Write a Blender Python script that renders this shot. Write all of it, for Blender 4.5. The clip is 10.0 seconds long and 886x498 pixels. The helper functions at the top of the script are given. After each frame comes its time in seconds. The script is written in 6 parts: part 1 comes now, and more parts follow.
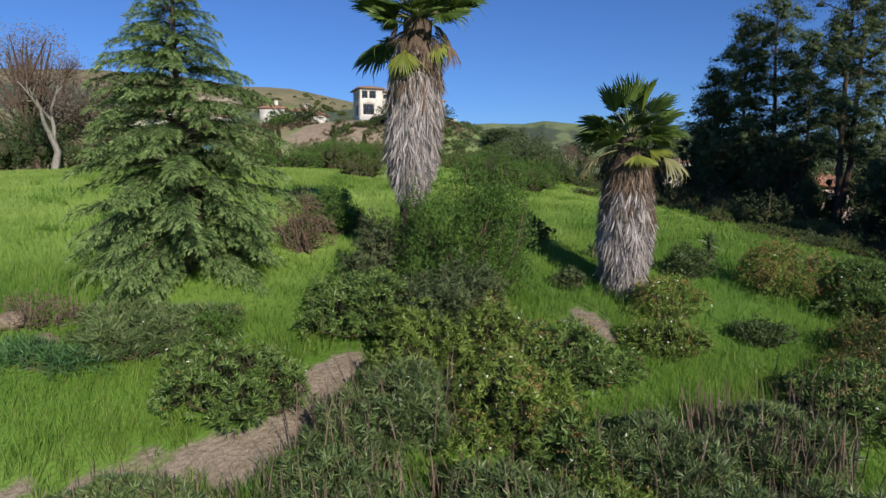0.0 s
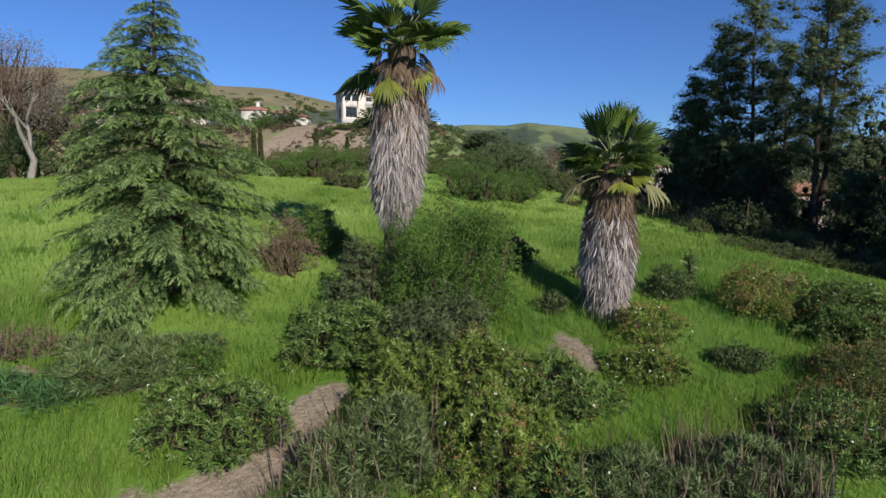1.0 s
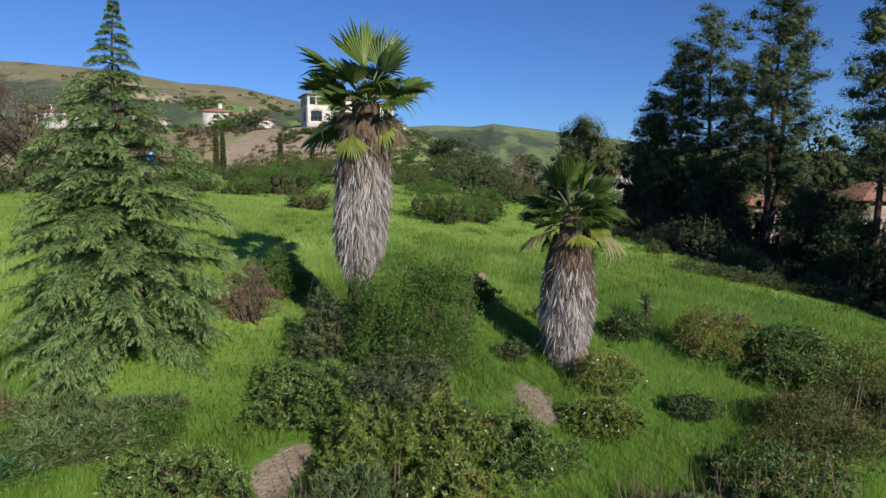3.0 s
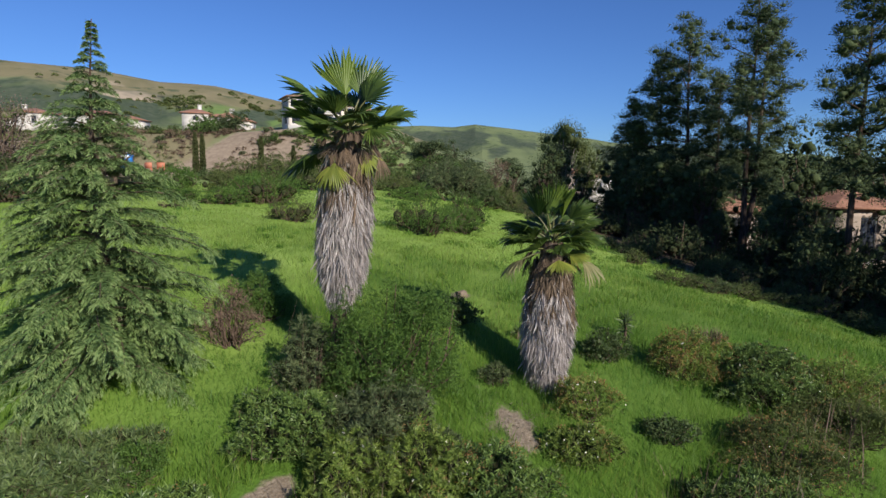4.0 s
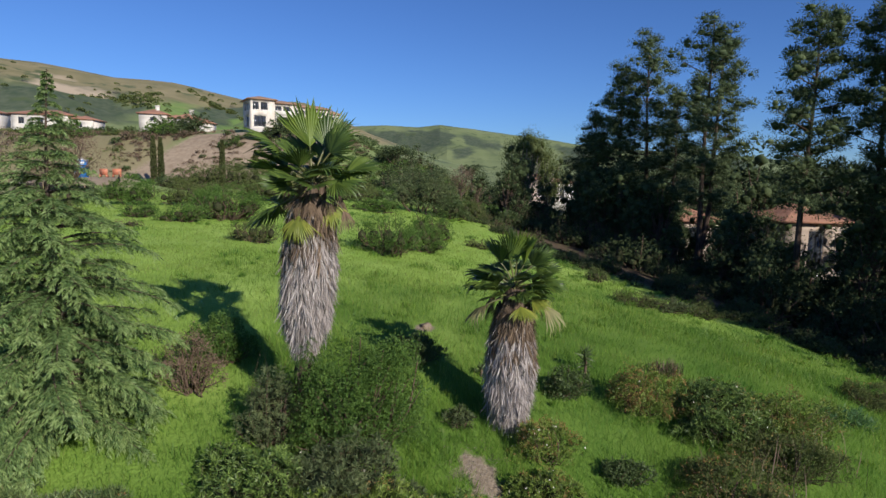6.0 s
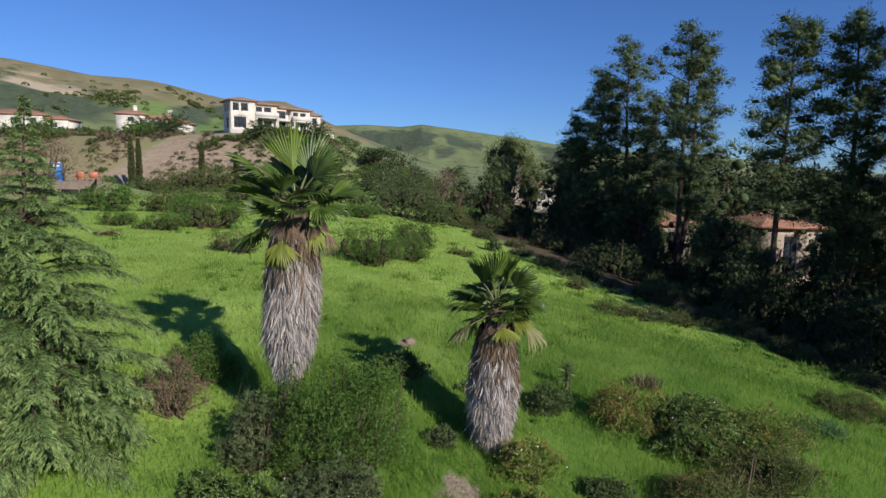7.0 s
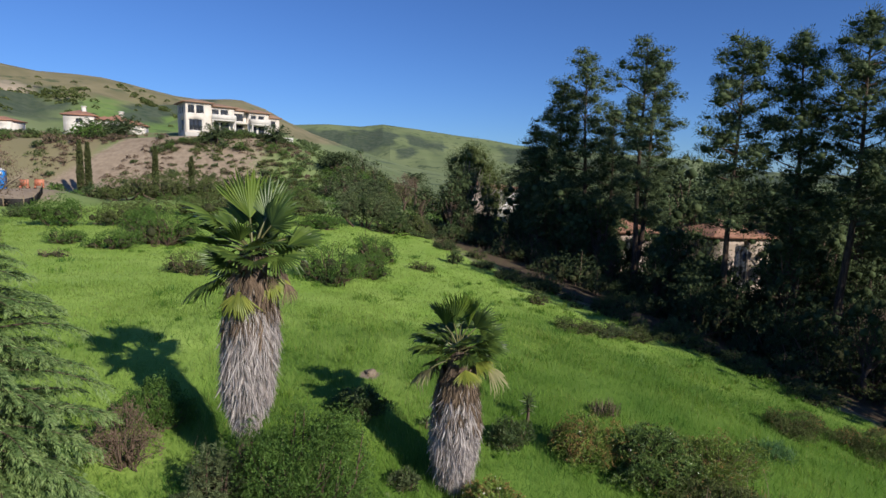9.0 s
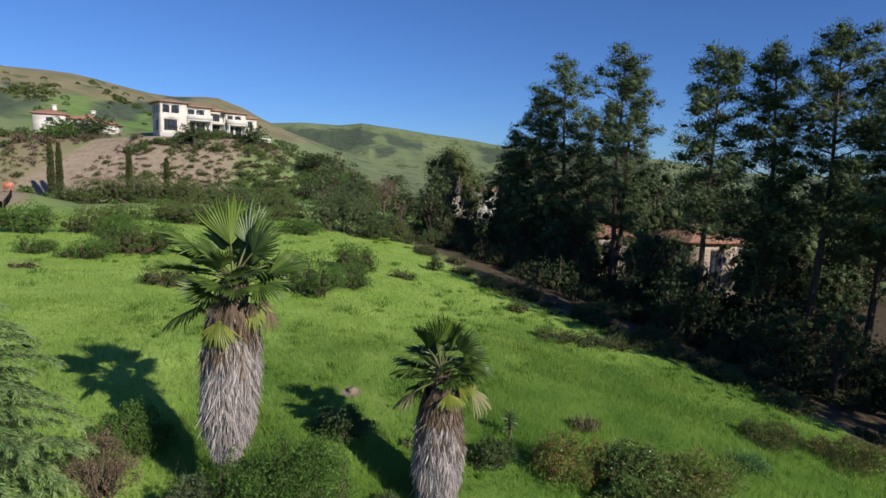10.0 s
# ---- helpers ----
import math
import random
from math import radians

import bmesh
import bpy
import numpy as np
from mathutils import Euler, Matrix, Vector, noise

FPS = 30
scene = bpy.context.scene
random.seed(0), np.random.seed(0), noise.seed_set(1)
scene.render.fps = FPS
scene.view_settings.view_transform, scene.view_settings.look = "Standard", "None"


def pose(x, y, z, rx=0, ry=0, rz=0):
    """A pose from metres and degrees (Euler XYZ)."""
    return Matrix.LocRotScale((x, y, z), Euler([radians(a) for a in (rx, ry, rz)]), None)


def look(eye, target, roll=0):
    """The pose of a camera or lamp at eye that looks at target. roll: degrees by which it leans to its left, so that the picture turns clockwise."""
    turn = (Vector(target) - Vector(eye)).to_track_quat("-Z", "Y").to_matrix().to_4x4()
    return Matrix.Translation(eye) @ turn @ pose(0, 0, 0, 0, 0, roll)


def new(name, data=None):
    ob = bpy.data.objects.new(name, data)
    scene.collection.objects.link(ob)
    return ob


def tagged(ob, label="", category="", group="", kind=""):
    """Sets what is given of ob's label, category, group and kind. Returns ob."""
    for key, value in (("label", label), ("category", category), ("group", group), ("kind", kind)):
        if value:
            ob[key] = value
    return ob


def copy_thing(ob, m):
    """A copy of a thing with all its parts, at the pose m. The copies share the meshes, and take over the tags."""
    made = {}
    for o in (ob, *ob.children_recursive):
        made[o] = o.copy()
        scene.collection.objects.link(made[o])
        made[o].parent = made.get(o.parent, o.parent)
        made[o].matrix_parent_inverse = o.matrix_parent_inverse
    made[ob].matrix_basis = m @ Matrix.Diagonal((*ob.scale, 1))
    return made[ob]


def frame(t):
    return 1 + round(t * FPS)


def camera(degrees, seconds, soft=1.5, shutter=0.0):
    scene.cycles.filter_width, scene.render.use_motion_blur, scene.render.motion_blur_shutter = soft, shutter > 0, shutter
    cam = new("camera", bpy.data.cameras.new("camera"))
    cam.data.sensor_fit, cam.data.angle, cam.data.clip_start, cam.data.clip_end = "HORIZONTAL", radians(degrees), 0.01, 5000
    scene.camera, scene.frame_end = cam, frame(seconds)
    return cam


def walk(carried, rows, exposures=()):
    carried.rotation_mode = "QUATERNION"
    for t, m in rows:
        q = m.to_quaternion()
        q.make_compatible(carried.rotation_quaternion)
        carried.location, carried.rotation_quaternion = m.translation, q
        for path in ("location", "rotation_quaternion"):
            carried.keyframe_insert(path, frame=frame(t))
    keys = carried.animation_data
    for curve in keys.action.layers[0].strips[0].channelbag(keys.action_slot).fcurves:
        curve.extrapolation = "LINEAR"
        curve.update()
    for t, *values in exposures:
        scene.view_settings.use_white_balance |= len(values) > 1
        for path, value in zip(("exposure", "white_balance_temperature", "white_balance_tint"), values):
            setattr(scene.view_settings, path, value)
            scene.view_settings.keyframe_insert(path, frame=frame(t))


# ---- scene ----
cam = camera(73.9, 10.0)
PATH = [
    (0, (2.957, -11.637, 0.476), (2.601, -9.684, 0.231), -0.1),
    (0.5, (2.955, -11.613, 0.738), (2.625, -9.656, 0.494), -0.0),
    (1, (2.926, -11.6, 0.979), (2.627, -9.638, 0.737), 0.1),
    (1.5, (2.944, -11.6, 1.226), (2.672, -9.633, 0.985), 0.2),
    (2, (2.94, -11.607, 1.499), (2.698, -9.636, 1.26), 0.3),
    (2.5, (2.966, -11.625, 1.772), (2.752, -9.651, 1.532), 0.4),
    (4, (2.997, -11.675, 2.599), (2.871, -9.693, 2.359), 0.6),
    (4.5, (3.004, -11.682, 2.864), (2.908, -9.699, 2.625), 0.6),
    (5, (3.01, -11.708, 3.117), (2.944, -9.723, 2.878), 0.8),
    (5.5, (3.005, -11.713, 3.38), (2.969, -9.727, 3.141), 0.9),
    (7, (2.964, -11.741, 4.115), (3.018, -9.756, 3.876), 1.1),
    (7.5, (2.947, -11.754, 4.361), (3.034, -9.77, 4.122), 1.1),
    (8, (2.97, -11.725, 4.584), (3.087, -9.743, 4.347), 1.1),
    (8.5, (2.979, -11.657, 4.809), (3.128, -9.677, 4.572), 1.2),
    (9, (2.969, -11.598, 5.047), (3.152, -9.62, 4.81), 1.2),
    (9.5, (2.932, -11.529, 5.303), (3.15, -9.555, 5.065), 1.3),
    (10, (2.876, -11.504, 5.576), (3.13, -9.535, 5.338), 1.4),
]
walk(cam, [(t, look(eye, target, roll)) for t, eye, target, roll in PATH])

# ---- light ----
SUN_TO = Vector((0.62, -0.78, 0.51)).normalized()
world = bpy.data.worlds.new("world")
scene.world = world
world.use_nodes = True
wt = world.node_tree
sky = wt.nodes.new("ShaderNodeTexSky")
sky.sky_type = 'NISHITA'
sky.sun_disc = False
sky.sun_elevation = math.asin(SUN_TO.z)
sky.sun_rotation = math.atan2(SUN_TO.x, SUN_TO.y)
sky.altitude = 300
sky.air_density = 1.0
sky.dust_density = 0.1
sky.ozone_density = 4.0
tint = wt.nodes.new("ShaderNodeMix")
tint.data_type, tint.blend_type = 'RGBA', 'MULTIPLY'
tint.inputs[0].default_value = 1.0
tint.inputs[7].default_value = (0.69, 1.0, 1.58, 1)
wt.links.new(sky.outputs[0], tint.inputs[6])
wt.links.new(tint.outputs[2], wt.nodes["Background"].inputs[0])
wt.nodes["Background"].inputs[1].default_value = 0.06
sun = bpy.data.lights.new("sun", 'SUN')
sun.energy, sun.angle, sun.color = 5.0, radians(0.6), (1.0, 0.93, 0.82)
sun_ob = new("sun", sun)
sun_ob.matrix_world = look((40, -50, 40), Vector((40, -50, 40)) - SUN_TO)
scene.view_settings.exposure = 0.2

# ---- materials ----


def mat_base(name, rough=0.8, spec=0.3, metal=0.0):
    m = bpy.data.materials.new(name)
    m.use_nodes = True
    nt = m.node_tree
    b = nt.nodes["Principled BSDF"]
    b.inputs["Roughness"].default_value = rough
    b.inputs["Specular IOR Level"].default_value = spec
    b.inputs["Metallic"].default_value = metal
    return m, nt, b


def node(nt, kind, **kw):
    n = nt.nodes.new(kind)
    for k, v in kw.items():
        n.inputs[k].default_value = v
    return n


def noise_fac(nt, scale, detail=3.0, lo=0.35, hi=0.65, coord="Object"):
    tc = nt.nodes.new("ShaderNodeTexCoord")
    n = node(nt, "ShaderNodeTexNoise", Scale=scale, Detail=detail)
    nt.links.new(tc.outputs[coord], n.inputs["Vector"])
    r = nt.nodes.new("ShaderNodeMapRange")
    r.inputs["From Min"].default_value, r.inputs["From Max"].default_value = lo, hi
    nt.links.new(n.outputs["Fac"], r.inputs["Value"])
    return r.outputs[0]


def mixc(nt, fac, a, b, mode='MIX'):
    m = nt.nodes.new("ShaderNodeMix")
    m.data_type = 'RGBA'
    m.blend_type = mode
    if isinstance(fac, float):
        m.inputs[0].default_value = fac
    else:
        nt.links.new(fac, m.inputs[0])
    for i, v in ((6, a), (7, b)):
        if isinstance(v, tuple):
            m.inputs[i].default_value = (*v, 1)
        else:
            nt.links.new(v, m.inputs[i])
    return m.outputs[2]


def add_bump(nt, b, height, strength=0.4, dist=0.02):
    bp = nt.nodes.new("ShaderNodeBump")
    bp.inputs["Strength"].default_value, bp.inputs["Distance"].default_value = strength, dist
    nt.links.new(height, bp.inputs["Height"])
    nt.links.new(bp.outputs[0], b.inputs["Normal"])


def mat_leaf(name, c1, c2, trans=0.3, rough=0.55, spec=0.25, patch=0.6, c3=None, c3_share=0.15, broad=None):
    """Leaves: each one its own tone between c1 and c2, a drift of tone over the plant, light passing through."""
    m, nt, b = mat_base(name, rough, spec)
    g = nt.nodes.new("ShaderNodeNewGeometry")
    col = mixc(nt, g.outputs["Random Per Island"], c1, c2)
    if c3:
        r = nt.nodes.new("ShaderNodeMath")
        r.operation = 'GREATER_THAN'
        r.inputs[1].default_value = 1 - c3_share
        nt.links.new(g.outputs["Random Per Island"], r.inputs[0])
        col = mixc(nt, r.outputs[0], col, c3)
    nf = noise_fac(nt, 1.6, 2.0, 0.3, 0.7)
    dark = tuple(0.55 * v for v in c1)
    fac = nt.nodes.new("ShaderNodeMath")
    fac.operation = 'MULTIPLY'
    fac.inputs[1].default_value = patch
    nt.links.new(nf, fac.inputs[0])
    col = mixc(nt, fac.outputs[0], col, dark)
    if broad:
        col = mixc(nt, noise_fac(nt, 0.3, 5.0, 0.42, 0.68), col, mixc(nt, g.outputs["Random Per Island"], tuple(0.75 * v for v in broad), broad))
    nt.links.new(col, b.inputs["Base Color"])
    if trans > 0:
        t = nt.nodes.new("ShaderNodeBsdfTranslucent")
        nt.links.new(col, t.inputs["Color"])
        mx = nt.nodes.new("ShaderNodeMixShader")
        mx.inputs[0].default_value = trans
        out = nt.nodes["Material Output"]
        nt.links.new(b.outputs[0], mx.inputs[1])
        nt.links.new(t.outputs[0], mx.inputs[2])
        nt.links.new(mx.outputs[0], out.inputs["Surface"])
    return m


def mat_plain(name, c1, c2, scale=8.0, rough=0.8, spec=0.25, bump=0.3, bump_scale=40.0, dist=0.01, metal=0.0):
    m, nt, b = mat_base(name, rough, spec, metal)
    f1 = noise_fac(nt, scale, 4.0)
    f2 = noise_fac(nt, scale * 0.13, 2.0, 0.3, 0.7)
    col = mixc(nt, f1, c1, c2)
    half = nt.nodes.new("ShaderNodeMath")
    half.operation = 'MULTIPLY'
    half.inputs[1].default_value = 0.4
    nt.links.new(f2, half.inputs[0])
    col = mixc(nt, half.outputs[0], col, tuple(0.7 * v for v in c1))
    nt.links.new(col, b.inputs["Base Color"])
    if bump:
        add_bump(nt, b, noise_fac(nt, bump_scale, 4.0, 0.2, 0.8), bump, dist)
    return m


def mat_bark(name, c1, c2, stretch=6.0):
    m, nt, b = mat_base(name, 0.9, 0.15)
    tc = nt.nodes.new("ShaderNodeTexCoord")
    mp = nt.nodes.new("ShaderNodeMapping")
    mp.inputs["Scale"].default_value = (stretch, stretch, stretch * 0.18)
    nt.links.new(tc.outputs["Object"], mp.inputs["Vector"])
    n = node(nt, "ShaderNodeTexNoise", Scale=3.0, Detail=6.0)
    nt.links.new(mp.outputs[0], n.inputs["Vector"])
    r = nt.nodes.new("ShaderNodeMapRange")
    r.inputs["From Min"].default_value, r.inputs["From Max"].default_value = 0.35, 0.65
    nt.links.new(n.outputs["Fac"], r.inputs["Value"])
    nt.links.new(mixc(nt, r.outputs[0], c1, c2), b.inputs["Base Color"])
    add_bump(nt, b, r.outputs[0], 0.7, 0.03)
    return m


M_OLEANDER = mat_leaf("oleander_leaf", (0.035, 0.08, 0.018), (0.23, 0.33, 0.08), 0.12, 0.45, 0.35, patch=0.4)
M_OLEANDER_Y = mat_leaf("yellow_green_leaf", (0.075, 0.135, 0.022), (0.32, 0.41, 0.085), 0.18, 0.45, 0.35)
M_STRAP = mat_leaf("strap_leaf", (0.03, 0.065, 0.02), (0.22, 0.29, 0.1), 0.08, 0.45, 0.35, patch=0.45)
M_FINE = mat_leaf("fine_green_leaf", (0.07, 0.15, 0.03), (0.175, 0.285, 0.06), 0.3, 0.55, 0.25)
M_INNER = mat_plain("inner_shade_mass", (0.03, 0.036, 0.018), (0.065, 0.065, 0.034), 14, 0.95, 0.05)
M_DARK = mat_leaf("dark_leaf", (0.065, 0.105, 0.034), (0.135, 0.185, 0.07), 0.25, 0.5, 0.3)
M_GREY = mat_leaf("grey_green_leaf", (0.045, 0.075, 0.03), (0.2, 0.235, 0.105), 0.12, 0.6, 0.2)
M_OLIVE = mat_leaf("olive_leaf", (0.085, 0.12, 0.036), (0.2, 0.23, 0.08), 0.28, 0.6, 0.2)
M_RUST = mat_leaf("rust_flower_head", (0.25, 0.145, 0.055), (0.4, 0.26, 0.115), 0.15, 0.8, 0.1)
M_WHITE = mat_leaf("white_petal", (0.75, 0.72, 0.6), (0.85, 0.83, 0.75), 0.2, 0.6, 0.2, patch=0.1)
M_DRY = mat_leaf("dry_stalk", (0.16, 0.13, 0.1), (0.3, 0.26, 0.21), 0.05, 0.8, 0.15)
M_STALK = mat_leaf("upright_stalk", (0.11, 0.075, 0.058), (0.26, 0.19, 0.145), 0.05, 0.8, 0.15)
M_TWIG = mat_plain("brown_twig", (0.09, 0.06, 0.045), (0.17, 0.12, 0.09), 12, 0.9, 0.1)
M_DEADBUSH = mat_leaf("dead_brown_leaf", (0.15, 0.105, 0.075), (0.28, 0.205, 0.15), 0.1, 0.8, 0.1)
M_GRASS = mat_leaf("grass_blade", (0.115, 0.23, 0.03), (0.27, 0.41, 0.064), 0.5, 0.5, 0.3, patch=0.3, c3=(0.3, 0.33, 0.085), c3_share=0.12, broad=(0.095, 0.225, 0.034))
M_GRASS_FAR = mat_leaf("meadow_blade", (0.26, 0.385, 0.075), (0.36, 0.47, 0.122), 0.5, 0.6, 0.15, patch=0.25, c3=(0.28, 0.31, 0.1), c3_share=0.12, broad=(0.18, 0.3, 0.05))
M_TEAL = mat_leaf("blue_green_blade", (0.065, 0.15, 0.05), (0.13, 0.25, 0.09), 0.3, 0.5, 0.3)
M_CEDAR = mat_leaf("cedar_needle", (0.07, 0.135, 0.042), (0.2, 0.29, 0.105), 0.14, 0.5, 0.25, patch=0.35)
# paler needles for branchlet tips; the colour supplies part of the boughs' highlights
M_CEDAR_TIP = mat_leaf("pale_cedar_tip", (0.145, 0.235, 0.07), (0.3, 0.39, 0.15), 0.2, 0.5, 0.3, patch=0.25)
M_PINE = mat_leaf("pine_needle", (0.06, 0.092, 0.044), (0.155, 0.195, 0.092), 0.15, 0.75, 0.1)
M_TREE = mat_leaf("tree_leaf", (0.05, 0.078, 0.034), (0.12, 0.155, 0.068), 0.2, 0.75, 0.1)
M_CYPRESS = mat_leaf("cypress_leaf", (0.06, 0.075, 0.028), (0.12, 0.13, 0.055), 0.15, 0.8, 0.1)
M_FROND = mat_leaf("palm_frond", (0.045, 0.085, 0.02), (0.15, 0.22, 0.045), 0.28, 0.38, 0.45, patch=0.2)
M_FROND_L = mat_leaf("young_frond", (0.13, 0.21, 0.03), (0.26, 0.34, 0.06), 0.42, 0.4, 0.4, patch=0.2)
M_FROND_P = mat_leaf("pale_frond", (0.2, 0.2, 0.09), (0.36, 0.33, 0.17), 0.25, 0.6, 0.25, patch=0.2)
M_FROND_Y = mat_leaf("yellowing_frond", (0.2, 0.25, 0.045), (0.34, 0.36, 0.07), 0.35, 0.4, 0.4, patch=0.2)
M_PETIOLE = mat_plain("frond_stalk", (0.09, 0.1, 0.035), (0.16, 0.15, 0.06), 6, 0.45, 0.4, 0.1)
M_SKIRT = mat_leaf("dead_frond", (0.24, 0.2, 0.185), (0.82, 0.75, 0.72), 0.08, 0.75, 0.15, patch=0.5)
M_SKIRT_B = mat_leaf("brown_dead_frond", (0.1, 0.07, 0.05), (0.3, 0.215, 0.145), 0.08, 0.75, 0.15, patch=0.35)
M_HAZEL = mat_leaf("fine_bare_twig", (0.16, 0.12, 0.1), (0.28, 0.22, 0.185), 0.1, 0.8, 0.1)
M_BARK = mat_bark("bark", (0.06, 0.042, 0.03), (0.15, 0.11, 0.085))
M_PINEBARK = mat_bark("pine_bark", (0.05, 0.036, 0.028), (0.13, 0.09, 0.068), 4)
M_PALE_BARK = mat_bark("pale_bark", (0.17, 0.15, 0.13), (0.3, 0.27, 0.24))

# ---- mesh helpers ----


def mesh_of(name, V, faces, mats, idx=None, smooth=False):
    """A mesh from an array of vertices and a list of face arrays (each of triangles or of quads)."""
    me = bpy.data.meshes.new(name)
    V = np.asarray(V, np.float32)
    faces = [np.asarray(f, np.int32) for f in faces if len(f)]
    me.vertices.add(len(V))
    me.vertices.foreach_set("co", V.ravel())
    n_loops = sum(f.size for f in faces)
    n_faces = sum(len(f) for f in faces)
    me.loops.add(n_loops)
    me.loops.foreach_set("vertex_index", np.concatenate([f.ravel() for f in faces]))
    me.polygons.add(n_faces)
    starts, at = [], 0
    for f in faces:
        starts.append(at + np.arange(len(f)) * f.shape[1])
        at += f.size
    me.polygons.foreach_set("loop_start", np.concatenate(starts).astype(np.int32))
    for m in mats if isinstance(mats, (list, tuple)) else [mats]:
        me.materials.append(m)
    if idx is not None:
        me.polygons.foreach_set("material_index", np.asarray(idx, np.int32))
    if smooth:
        me.polygons.foreach_set("use_smooth", np.ones(n_faces, bool))
    me.update(calc_edges=True)
    return me


def part(name, me, parent, label="", m=None, kind=""):
    """Links a mesh as one object under a thing or a part."""
    if isinstance(me, bmesh.types.BMesh):
        raise TypeError("mesh wanted")
    ob = new(name, me)
    ob.parent = parent
    if m is not None:
        ob.matrix_basis = m
    if label or kind:
        tagged(ob, label, kind=kind)
    return ob


def thing(name, label, category, x, y, z, group="", kind="", rz=0.0, s=1.0):
    ob = new(name)
    ob.empty_display_size = 0.2
    ob.location, ob.rotation_euler = (x, y, z), (0, 0, rz)
    ob.scale = (s, s, s)
    return tagged(ob, label, category, group, kind)


class Geo:
    """Collects vertices and faces of several pieces for one mesh."""

    def __init__(self):
        self.V, self.T, self.Q, self.n = [], [], [], 0
        self.mt, self.mq = [], []

    def add(self, V, F, mi=0):
        V, F = np.asarray(V, float), np.asarray(F, int)
        if not len(F):
            return self
        self.V.append(V)
        (self.T if F.shape[1] == 3 else self.Q).append(F + self.n)
        (self.mt if F.shape[1] == 3 else self.mq).append(np.full(len(F), mi))
        self.n += len(V)
        return self

    def mesh(self, name, mats, smooth=False):
        f, idx = [], []
        if self.T:
            f.append(np.concatenate(self.T)); idx.append(np.concatenate(self.mt))
        if self.Q:
            f.append(np.concatenate(self.Q)); idx.append(np.concatenate(self.mq))
        return mesh_of(name, np.concatenate(self.V), f, mats, np.concatenate(idx), smooth)


def unit(a):
    return a / np.maximum(np.linalg.norm(a, axis=-1, keepdims=True), 1e-9)


def leaves(P, D, L, W, rng, fold=0.25, flat=None):
    """Pointed leaves from P along D: one folded quad each. flat: how freely a leaf that lies level is rolled."""
    n = len(P)
    D = unit(D)
    up = rng.normal(size=(n, 3)) if flat is None else rng.normal(0, flat, (n, 3)) + [0, 0, 1]
    side = unit(np.cross(D, up))
    nrm = np.cross(side, D)
    L, W = np.broadcast_to(L, n)[:, None], np.broadcast_to(W, n)[:, None]
    mid = P + D * L * 0.45 + nrm * W * fold
    V = np.stack([P, mid + side * W * 0.5, P + D * L - nrm * W * fold, mid - side * W * 0.5], 1).reshape(-1, 3)
    return V, np.arange(4 * n).reshape(n, 4)


def blades(P, D, L, W, rng, bend=0.3):
    """Narrow blades: a quad and a pointed end, bent over to one side."""
    n = len(P)
    D = unit(D)
    side = unit(np.cross(D, rng.normal(size=(n, 3))))
    out = np.cross(side, D)
    L, W = np.broadcast_to(L, n)[:, None], np.broadcast_to(W, n)[:, None]
    m = P + D * L * 0.55 + out * L * bend * 0.25
    e = P + D * L * 0.92 + out * L * bend
    V = np.stack([P - side * W / 2, P + side * W / 2, m + side * W * 0.42, m - side * W * 0.42, e], 1).reshape(-1, 3)
    b = 5 * np.arange(n)[:, None]
    return V, np.concatenate([b + [0, 1, 2], b + [0, 2, 3], b + [3, 2, 4]])


def tube(pts, radii, sides=6):
    """A tapered tube along a line of points."""
    pts, radii = np.asarray(pts, float), np.asarray(radii, float)
    tan = unit(np.gradient(pts, axis=0))
    ref = np.array([0.13, 0.97, 0.2]) if abs(tan[0] @ [0.13, 0.97, 0.2]) < 0.9 else np.array([1.0, 0, 0])
    a = unit(np.cross(tan, ref))
    b = np.cross(tan, a)
    ang = np.arange(sides) * 2 * np.pi / sides
    V = (pts[:, None] + radii[:, None, None] * (np.cos(ang)[None, :, None] * a[:, None] + np.sin(ang)[None, :, None] * b[:, None])).reshape(-1, 3)
    k = len(pts)
    i = np.arange(k - 1)[:, None] * sides
    j = np.arange(sides)[None]
    q = np.stack([i + j, i + (j + 1) % sides, i + sides + (j + 1) % sides, i + sides + j], -1).reshape(-1, 4)
    return V, q


def ico(level):
    bm = bmesh.new()
    bmesh.ops.create_icosphere(bm, subdivisions=level, radius=1.0)
    bm.verts.index_update()
    V, F = np.array([v.co[:] for v in bm.verts]), np.array([[v.index for v in f.verts] for f in bm.faces])
    bm.free()
    return V, F


ICO = {1: ico(1), 2: ico(2)}


def inner_mass(c, size, rng, level=1, rough=0.22):
    """The dense inside of a clump of foliage: a small uneven lump, hidden behind its leaves."""
    V, F = ICO[level]
    return np.asarray(c) + V * np.asarray(size) * rng.uniform(1 - rough, 1 + rough, (len(V), 1)), F


def box(x0, x1, y0, y1, z0, z1):
    V = np.array([(x, y, z) for z in (z0, z1) for y in (y0, y1) for x in (x0, x1)], float)
    F = np.array([(0, 2, 3, 1), (4, 5, 7, 6), (0, 1, 5, 4), (2, 6, 7, 3), (0, 4, 6, 2), (1, 3, 7, 5)])
    return V, F


